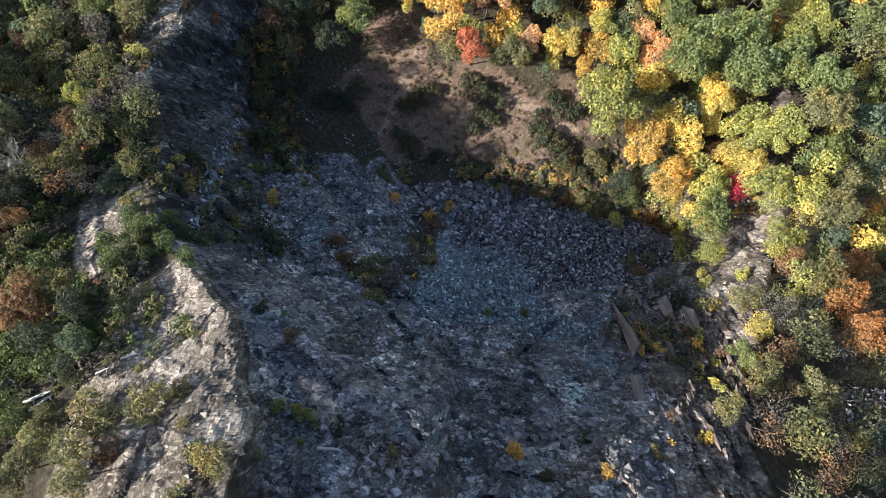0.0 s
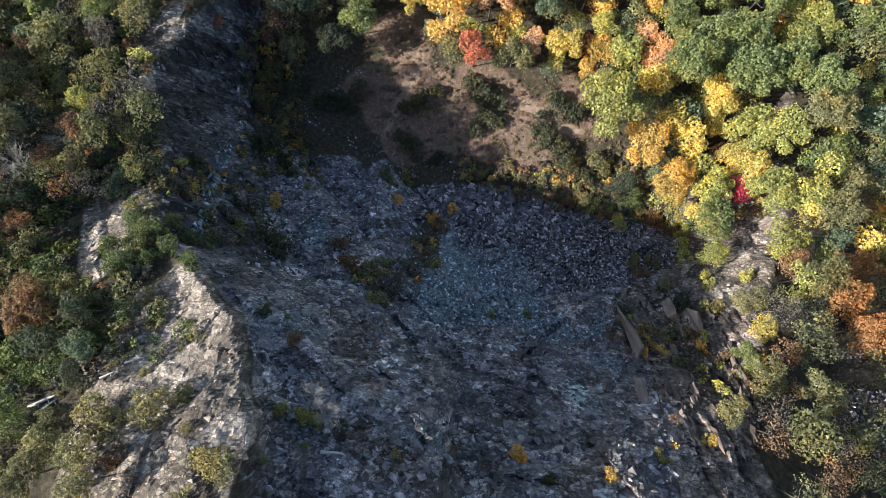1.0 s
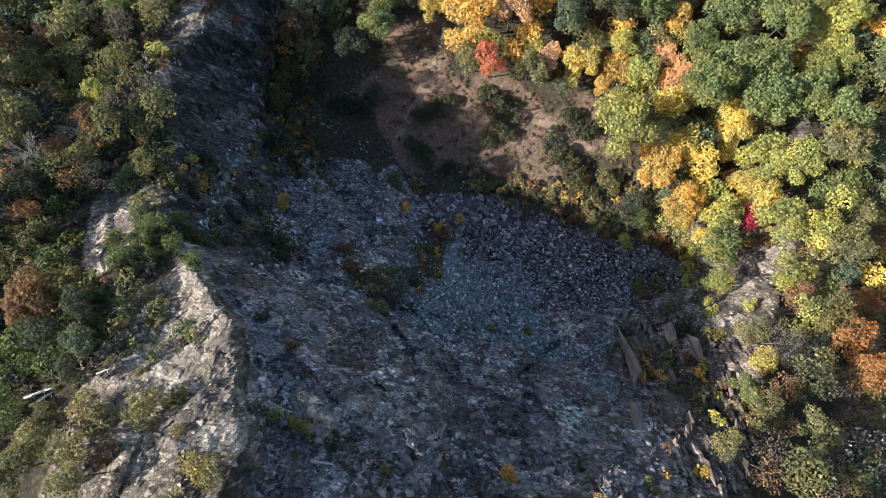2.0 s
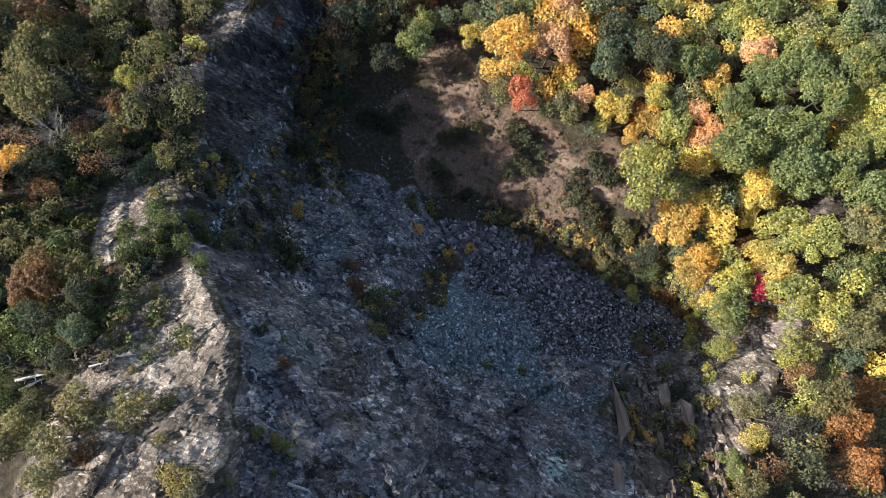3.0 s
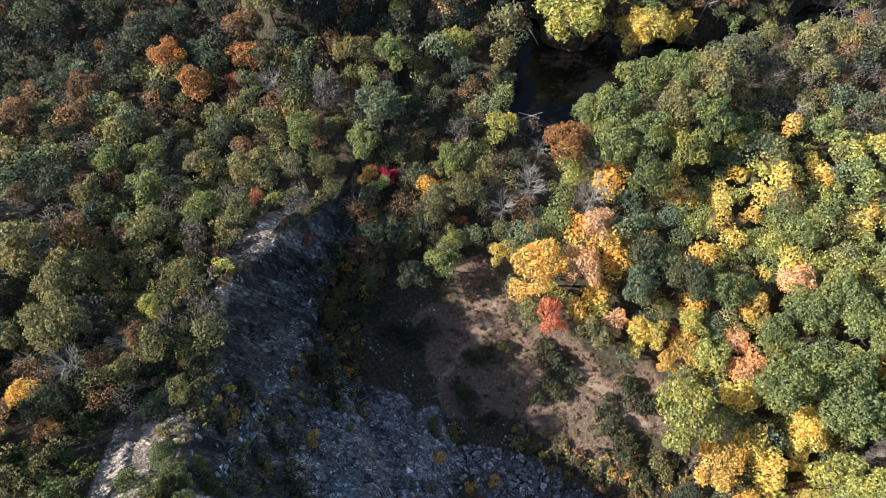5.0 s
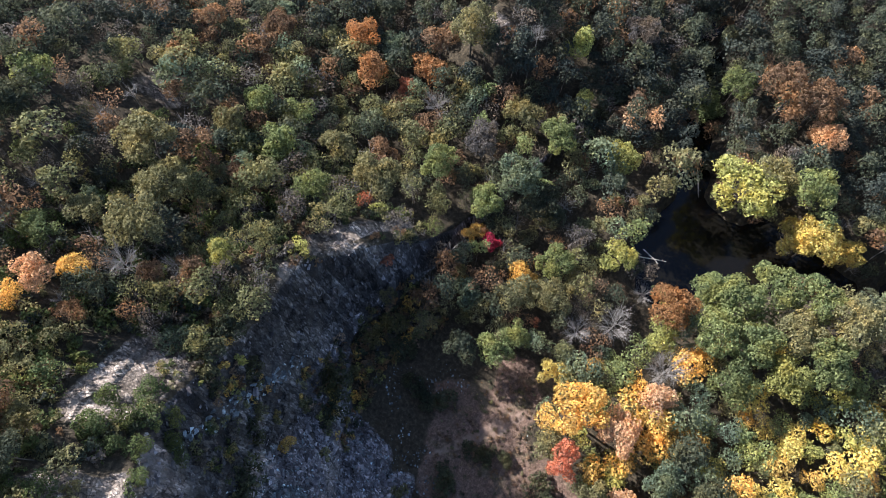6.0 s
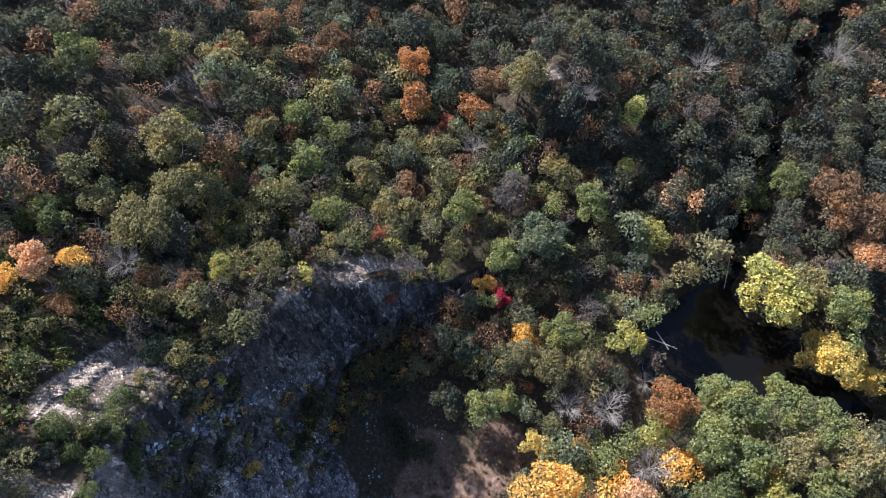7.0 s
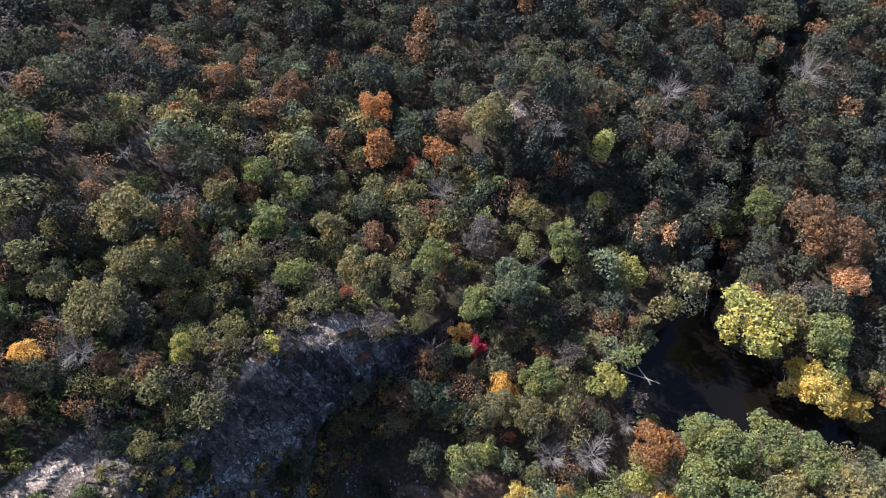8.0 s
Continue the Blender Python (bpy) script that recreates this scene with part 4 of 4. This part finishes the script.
KEY += [("cedar", x, y, r, "cedar") for x, y, r in (
    (-39.7, 9.0, 1.8), (-41.0, 15.0, 1.7), (-39.2, 0.1, 1.8), (-36.4, 3.0, 1.6), (-43.6, 11.7, 1.5),
)]
KEY += [("cedar", x, y, r, "blue") for x, y, r in (
    (-46.5, 21.5, 2.1),
)]
KEY += [("thin", x, y, r, "red") for x, y, r in (
    (-49.6, 59.4, 1.8), (-13.9, 67.9, 1.2),
)]
KEY += [("thin", x, y, r, "peach") for x, y, r in (
    (-25.3, 114.3, 4.1),
)]
KEY += [("tall", x, y, r, "lime") for x, y, r in (
    (-45.4, 114.7, 3.3),
)]
KEY += [("broad", x, y, r, "grey") for x, y, r in (
    (-38.9, 129.3, 3.8), (-44.2, 85.4, 3.9),
)]
for kind, x, y, r, tint in KEY:
    plant(kind, x, y, r, tint)

wild = scatter()
if KEY:
    # leafless trees stand free of their neighbours
    spots = np.array([(k[1], k[2], k[3] * (1.9 if k[0] == "bare" else 1.0)) for k in KEY])
    room = np.array([(np.hypot(spots[:, 0] - w[0], spots[:, 1] - w[1]) - 0.4 * (spots[:, 2] + w[2])).min() for w in wild])
    wild = wild[room > 0]
near = (wild[:, 0] > -66) & (wild[:, 0] < 62) & (wild[:, 1] > -26) & (wild[:, 1] < 92)
NEAR_TREES = 300 - len(KEY)
chosen = np.flatnonzero(near)[:max(NEAR_TREES, 0)]
for w in wild[chosen]:
    kind, tint = tints_for(w[0], w[1], w[3])
    plant(kind, w[0], w[1], w[2] * (0.8 if kind in ("cedar", "bush") else 1.0), tint)


def build_forest(rest):
    """The woods beyond, as one mass of trunks and leaves."""
    names = list(LEAF)
    slots = [LEAF[n] for n in names] + [BARK, DEAD_WOOD]
    def shapes(fine, seed):
        k, s = (1.45, 0.92) if fine else (0.85, 1.18)
        spray = dict(shape=((-1, -0.7), (1, -0.5), (0, 1)))
        return {"broad": [crown_shape(seed + n, int(560 * k), 0.14 * s, **spray) for n in range(5)],
                "tall": [crown_shape(seed + 20 + n, int(520 * k), 0.14 * s, 1.2, 9, 0.6, **spray) for n in range(3)],
                "bush": [crown_shape(seed + 80 + n, int(420 * k), 0.13 * s, 0.5, 12, 0.2, 0.3, 0.25, **spray) for n in range(3)],
                "cedar": [crown_shape(seed + 40 + n, int(560 * k), 0.13 * s, 0.9, 8, 0.8, 0.5, 0.12, **spray) for n in range(3)],
                "thin": [crown_shape(seed + 60 + n, int(330 * k), 0.1 * s, 0.85, 12, 0.4, 0.36, 0.6, **spray) for n in range(3)]}

    near_forms, far_forms = shapes(True, 400), shapes(False, 800)
    stems = {k: [limbs(700 + n, {"tall": 3.7, "cedar": 1.0, "bush": 0.5}.get(k, 2.5), 0.75, {"thin": 9, "bare": 13}.get(k, 2), {"thin": 3, "bare": 8}.get(k, 0), 0.024) for n in range(3)] for k in LIFT}
    verts, faces, index, n = [], [], [], 0
    zs = height(rest[:, 0], rest[:, 1])
    for w, z in zip(rest, zs):
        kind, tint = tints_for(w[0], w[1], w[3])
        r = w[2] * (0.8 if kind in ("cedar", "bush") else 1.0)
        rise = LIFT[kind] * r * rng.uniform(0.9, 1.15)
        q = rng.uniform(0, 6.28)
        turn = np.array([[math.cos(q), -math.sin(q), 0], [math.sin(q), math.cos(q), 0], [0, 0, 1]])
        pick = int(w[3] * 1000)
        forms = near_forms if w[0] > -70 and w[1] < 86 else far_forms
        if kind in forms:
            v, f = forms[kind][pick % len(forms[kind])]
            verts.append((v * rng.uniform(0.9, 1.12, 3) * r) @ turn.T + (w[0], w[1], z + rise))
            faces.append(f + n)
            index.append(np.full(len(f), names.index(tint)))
            n += len(v)
        v, f = stems[kind][pick % 3]
        f = np.concatenate([f[:, [0, 1, 2]], f[:, [0, 2, 3]]])
        verts.append((v * (r, r, rise / LIFT[kind])) @ turn.T + (w[0], w[1], z - 0.15))
        faces.append(f + n)
        index.append(np.full(len(f), len(names) + (kind == "bare")))
        n += len(v)
    me = mesh_of("woodland", np.concatenate(verts), np.concatenate(faces), slots, np.concatenate(index))
    return tagged(new("woodland", me), "dense autumn woodland of green, olive and rust-brown trees", "woods", kind="stuff")


build_forest(np.delete(wild, chosen, axis=0))

# ---------------------------------------------------------------- loose rock
def stone_shape(seed, corners=11, flat=0.7):
    """A broken angular block about one unit across."""
    r = random.Random(seed)
    bm = bmesh.new()
    for _ in range(corners):
        p = Vector((r.uniform(-1, 1), r.uniform(-1, 1), r.uniform(-1, 1)))
        m = max(abs(c) for c in p)
        p = p * (0.5 / m) if r.random() < 0.6 else p * 0.5
        bm.verts.new((p.x, p.y * r.uniform(0.7, 1), p.z * flat))
    hull = bmesh.ops.convex_hull(bm, input=bm.verts)
    bmesh.ops.delete(bm, geom=list({g for g in hull["geom_interior"] + hull["geom_unused"] if isinstance(g, bmesh.types.BMVert)}), context="VERTS")
    bmesh.ops.triangulate(bm, faces=bm.faces)
    bm.verts.index_update()
    v = np.array([tuple(p.co) for p in bm.verts])
    f = np.array([[p.index for p in face.verts] for face in bm.faces])
    bm.free()
    return v, f


STONES = [stone_shape(500 + n, 9 + n % 5) for n in range(12)]
SLABS = [stone_shape(540 + n, 12, 0.45) for n in range(8)]


def turned(q1, q2, q3):
    return np.array(Euler((q1, q2, q3)).to_matrix())


def heap(name, spots, sizes, shapes, mat, label, category, sink=0.25, lean=0.6, stretch=(1, 1, 1), heading=None, swing=0.6):
    """Many loose stones as one mass."""
    if not len(spots):
        return None
    zs = height(spots[:, 0], spots[:, 1])
    verts, faces, n = [], [], 0
    for (x, y), z, s in zip(spots, zs, sizes):
        v, f = shapes[rng.integers(len(shapes))]
        spin = rng.uniform(0, 6.28) if heading is None else heading + rng.normal(0, swing)
        m = turned(rng.uniform(-lean, lean), rng.uniform(-lean, lean), spin)
        verts.append((v * stretch * s * rng.uniform(0.7, 1.3, 3)) @ m.T + (x, y, z + s * (0.35 - sink)))
        faces.append(f + n)
        n += len(v)
    me = mesh_of(name, np.concatenate(verts), np.concatenate(faces), [mat])
    return tagged(new(name, me), label, category, kind="stuff")


def scattered(count, x0, x1, y0, y1, test):
    p = np.stack([rng.uniform(x0, x1, count), rng.uniform(y0, y1, count)], 1)
    return p[test(p[:, 0], p[:, 1])]


def in_pile(x, y):
    n = 1.6 * fractal(x, y, 5, 81)
    return within(x + n, y + n, PILE)


spots = scattered(24000, -9, 45, 4, 36, in_pile)[:7800]
big = rng.random(len(spots)) ** 3.2
sizes = 0.3 + 0.75 * big * (0.5 + 0.9 * step(12, 26, spots[:, 1]) * step(32, 16, spots[:, 0]))
order = np.argsort(-sizes)
STONE_MESH = [mesh_of("boulder", *s, [BOULDER]) for s in STONES]
for k in order[:290]:
    x, y = spots[k]
    b = new("boulder", STONE_MESH[k % len(STONE_MESH)])
    s = sizes[k]
    b.matrix_basis = Matrix.Translation((x, y, float(height(x, y)) + 0.22 * s)) @ Euler((rng.uniform(-0.6, 0.6), rng.uniform(-0.6, 0.6), rng.uniform(0, 6.28))).to_matrix().to_4x4() @ Matrix.Diagonal((s * rng.uniform(0.8, 1.35), s * rng.uniform(0.8, 1.2), s * rng.uniform(0.7, 1.1), 1))
    tagged(b, "angular dark grey boulder lying in the talus pile", "boulder", "boulders of the talus pile")
heap("rubble", spots[order[290:]], sizes[order[290:]], STONES, BOULDER, "heap of angular dark grey quarry rubble below the rock wall", "rubble")

spots = scattered(2600, 54, 72, -22, -6, lambda x, y: np.hypot((x - 63) * 0.8, y + 14) + 3 * fractal(x, y, 5, 83) < 5.5)[:700]
heap("rubble", spots, 0.3 + 0.7 * rng.random(len(spots)) ** 2.5, STONES, BOULDER, "fan of dark grey rubble among the trees", "rubble")

# finer scree beside and above the pile
spots = scattered(26000, -28, 38, -2, 36, lambda x, y: (zones(x, y)[1]["teal"] > 0.3) | ((lie(x, y)[3] > 0.4) & (rng.random(len(x)) < 0.3)))[:7000]
spots = np.concatenate([spots, scattered(16000, -12, 30, -8, 14, lambda x, y: zones(x, y)[1]["teal"] > 0.35)[:6500]])
heap("scree", spots, 0.14 + 0.4 * rng.random(len(spots)) ** 1.8, STONES, SCREE, "pale blue-green scree of small broken stones on the slope", "scree")

# ledges and blocks standing out of the walls
SLAB_MESH = {m.name: [mesh_of("rock_block", *s, [m]) for s in SLABS] for m in (WALL_STONE, WARM_STONE, UMBER_STONE)}


def blocks(name, spots, sizes, mat, label, singles, stretch, heading, lean):
    """Blocks set into the rock: the largest as things of their own, the rest as one mass."""
    order = np.argsort(-sizes)
    for k in order[:singles]:
        x, y = spots[k]
        s = sizes[k]
        b = new("rock_block", SLAB_MESH[mat.name][k % len(SLABS)])
        b.matrix_basis = (Matrix.Translation((x, y, float(height(x, y)) - 0.08 * s)) @ Euler((rng.uniform(-lean, lean), rng.uniform(-lean, lean), heading + rng.normal(0, 0.3))).to_matrix().to_4x4()
                          @ Matrix.Diagonal((s * stretch[0] * rng.uniform(0.8, 1.3), s * stretch[1] * rng.uniform(0.7, 1.2), s * stretch[2] * rng.uniform(0.8, 1.3), 1)))
        tagged(b, label, "rock", name.replace("_", " ") + " of the quarry")
    heap(name, spots[order[singles:]], sizes[order[singles:]], SLABS, mat, label, "rock", 0.42, lean, stretch, heading, 0.3)


spots = scattered(44000, -48, 50, -24, 58, lambda x, y: (zones(x, y)[1]["blue"] > 0.5) & (zones(x, y)[1]["dark_wall_gap_shade"] < 0.2 + 0.9 * rng.random(len(x))))[:9000]
blocks("wall_blocks", spots, 0.15 + 0.95 * rng.random(len(spots)) ** 3.4, WALL_STONE, "jutting angular block of dark grey quarried rock in the wall", 100, (1.45, 0.95, 0.75), -0.7, 0.5)
spots = scattered(40000, -60, 60, -30, 20, lambda x, y: zones(x, y)[1]["brown"] > 0.5)[:1100]
blocks("weathered_blocks", spots, 0.15 + 0.75 * rng.random(len(spots)) ** 4, WARM_STONE, "weathered pale brown block of rock on the crest", 90, (1.3, 0.9, 0.8), 0.4, 0.35)
# upended brown slabs that lean against the eastern wall
def leaning_slab(x, y, width, length, thick, tilt, heading, label, proud=0.12):
    b = new("rock_slab", SLAB_MESH[UMBER_STONE.name][made_slabs[0] % len(SLABS)])
    made_slabs[0] += 1
    b.matrix_basis = (Matrix.Translation((x, y, float(height(x, y)) + proud * thick)) @ Euler((-tilt, rng.normal(0, 0.12), heading)).to_matrix().to_4x4()
                      @ Matrix.Diagonal((width, length, thick * 2.2, 1)))
    tagged(b, label, "rock", "leaning slabs of the eastern wall")


made_slabs = [0]
spots = scattered(2500, 24, 45, -16, 9, lambda x, y: ((x - 34.5) ** 2 + (y + 3) ** 2 * 0.55 < 70) & (border(x, y, PILE) < -1))[:240]
for x, y in spots:
    k = 0.35 + 1.1 * rng.random() ** 2.5
    leaning_slab(x, y, 0.62 * k * rng.uniform(0.6, 1.4), 3.0 * k * rng.uniform(0.7, 1.5), 0.7 * k, rng.normal(0.75, 0.18), rng.normal(0.08, 0.2), "long upended slab of brown weathered rock")
for x, y, width, length, thick, tilt in ((28.2, 0.2, 2.7, 15.0, 2.0, 0.93), (30.6, -3.4, 2.0, 8.0, 1.4, 0.85), (38.6, 2.0, 1.7, 6.0, 1.2, 0.7), (36.0, 3.6, 1.6, 5.5, 1.1, 0.7), (26.6, -8.0, 1.5, 8.0, 1.2, 0.85)):
    leaning_slab(x, y, width, length, thick, tilt, 0.06, "great upended slab of rust-brown rock standing in the wall", 0.65)

# pale stones and ledges on the quarry floor
spots = scattered(6000, -26, 0, 9, 32, lambda x, y: (zones(x, y)[1]["blue"] > 0.5) & (fractal(x, y, 5, 85) > 0.05))[:700]
heap("floor_slabs", spots, 0.2 + 0.8 * rng.random(len(spots)) ** 2.5, SLABS, BOULDER, "pale broken slabs of blue-grey rock on the quarry floor", "rock", 0.3, 0.3, (1.6, 0.8, 0.6), -0.3)


# a pale rib of broken rock running down the western wall
k = rng.random(260)
spots = np.stack([-33.5 - 3.2 * k + rng.normal(0, 0.45, 260), 12.5 + 21 * k + rng.normal(0, 0.5, 260)], 1)
heap("rock_rib", spots, 0.25 + 0.7 * rng.random(260) ** 2, SLABS, SCREE, "pale rib of broken rock down the quarry wall", "rock", 0.25, 0.4, (1.4, 0.9, 0.8), 1.7)


# ---------------------------------------------------------------- low growth
def scrub(spots, radii, tints):
    """Low scrub and saplings as one mass."""
    names = list(LEAF)
    forms = [crown_shape(600 + n, 125, 0.26, 0.6, 9, 0.3, 0.36, 0.4) for n in range(5)]
    verts, faces, index, n = [], [], [], 0
    for (x, y), z, r, tint in zip(spots, height(spots[:, 0], spots[:, 1]), radii, tints):
        v, f = forms[rng.integers(len(forms))]
        q = rng.uniform(0, 6.28)
        turn = np.array([[math.cos(q), -math.sin(q), 0], [math.sin(q), math.cos(q), 0], [0, 0, 1]])
        verts.append((v * r * rng.uniform(0.8, 1.2, 3)) @ turn.T + (x, y, z + 0.35 * r))
        faces.append(f + n)
        index.append(np.full(len(f), names.index(tint)))
        n += len(v)
    me = mesh_of("scrub", np.concatenate(verts), np.concatenate(faces), [LEAF[k] for k in names], np.concatenate(index))
    return tagged(new("scrub", me), "low autumn scrub and saplings on the quarry slopes", "scrub", kind="stuff")


def edge_growth(x, y):
    """Where low growth takes hold: the foot of the woods, the ledges and the crest."""
    _, z, _ = zones(x, y)
    ledge = (z["umber"] > 0.3) & (fractal(x, y, 7, 91) > 0.14)
    margin = (border(x, y, PILE) < 0.6) & (border(x, y, MEADOW) < 0.8) & (x > 1) & (x < 44) & (y > 17) & (y < 34) & (y - 27 > 0.5 * (8 - x))
    crest = (z["brown"] > 0.3) & (x < 0) & (fractal(x, y, 6, 95) > 0.36)
    hollow = (np.hypot((x + 9) * 0.8, y - 13) < 6.5) & (fractal(x, y, 5, 97) > 0.08)
    foot = (np.abs(lie(x, y)[4] + 3) < 5.0) & (y > 28) & (y < 58) & (x < -20)
    face = (lie(x, y)[4] > 1) & (lie(x, y)[4] < 12) & (y > 12) & (fractal(x, y, 8, 99) > 0.16)
    return ledge | margin | crest | hollow | foot | face


spots = scattered(16000, -50, 56, -28, 60, edge_growth)[:1250]
tones = ("olive", "rust", "moss", "grey", "heath", "deep", "gold", "olive", "grey", "lime", "rust", "straw")
scrub(spots, rng.uniform(0.45, 1.25, len(spots)), [tones[rng.integers(len(tones))] if x > -22 or y > 20 else ("olive", "cedar", "grey")[rng.integers(3)] for x, y in spots])


# tussocks and low clumps on the meadow, and pale stones at its foot
spots = scattered(4000, -18, 36, 28, 60, lambda x, y: border(x, y, MEADOW) > 0.3)[:800]
tones = ("straw", "straw", "heath", "straw", "olive", "straw", "rust", "heath")
tussocks = scrub(spots, 0.18 + 0.4 * rng.random(len(spots)) ** 2, [tones[rng.integers(len(tones))] for _ in spots])
tagged(tussocks, "dry tussocks and low clumps of shrubs on the meadow", "grass")
spots = scattered(3000, -32, 4, 29, 52, lambda x, y: (border(x, y, MEADOW) < 2.5) & (lie(x, y)[2] < 0.1) & (fractal(x, y, 6, 87) > 0.02))[:420]
heap("meadow_stones", spots, 0.16 + 0.4 * rng.random(len(spots)) ** 2.5, STONES, SCREE, "scattered pale stones in the dark grass at the quarry's foot", "stones")


# the thicket under the evergreens of the western plateau
spots = scattered(3600, -78, -36, -6, 64, lambda x, y: (zones(x, y)[1]["brown"] < 0.3) & (hill(x, y) < quarry(x, y)[0]))[:1300]
# dark tones carry some of the shade lying over the western woods
tones = ("olive", "cedar", "cedar", "olive", "shaded_green", "grey", "cedar", "deep", "rust", "deep", "shaded_green", "cedar")
thicket = scrub(spots, rng.uniform(0.6, 1.7, len(spots)), [tones[rng.integers(len(tones))] for _ in spots])


# ---------------------------------------------------------------- fallen wood
def fallen_log(x0, y0, x1, y1, thick):
    """A bleached trunk lying on the slope, with broken stubs."""
    a, b = (np.array([x, y, max(float(height(x, y)), -4.15) + thick]) for x, y in ((x0, y0), (x1, y1)))
    log = new("fallen_log", mesh_of("fallen_log", *tube([a, a + 0.3 * (b - a), a + 0.7 * (b - a) + (0, 0.05, 0.04), b], [thick, 0.92 * thick, 0.75 * thick, 0.4 * thick], 8), [PALE_WOOD], smooth=True))
    tagged(log, "bleached fallen tree trunk with broken branch stubs", "log", "fallen trunks")
    for k in (0.35, 0.6, 0.85):
        s = a + k * (b - a)
        e = s + np.array([rng.uniform(-0.6, 0.6), rng.uniform(-0.6, 0.6), rng.uniform(0.15, 0.5)])
        stub = new("branch", mesh_of("branch", *tube([s, 0.5 * (s + e), e], [0.35 * thick, 0.28 * thick, 0.08 * thick], 5), [PALE_WOOD], smooth=True))
        stub.parent = log
    return log


for x0, y0, x1, y1, thick in ((-44.6, -7.2, -41.6, -5.9, 0.2), (-43.6, -8.0, -41.4, -6.3, 0.16), (-37.1, -4.2, -35.8, -3.6, 0.13), (-34.6, -2.6, -32.6, -2.0, 0.12),
                              (-37.2, -11.2, -34.6, -10.6, 0.13), (-13.2, -12.1, -10.6, -12.1, 0.2),
                              (-10.2, 94.4, -3.6, 98.7, 0.14), (-13.4, 123.1, -7.6, 115.4, 0.12), (-8.6, 97.6, -4.4, 97.2, 0.13)):
    fallen_log(x0, y0, x1, y1, thick)
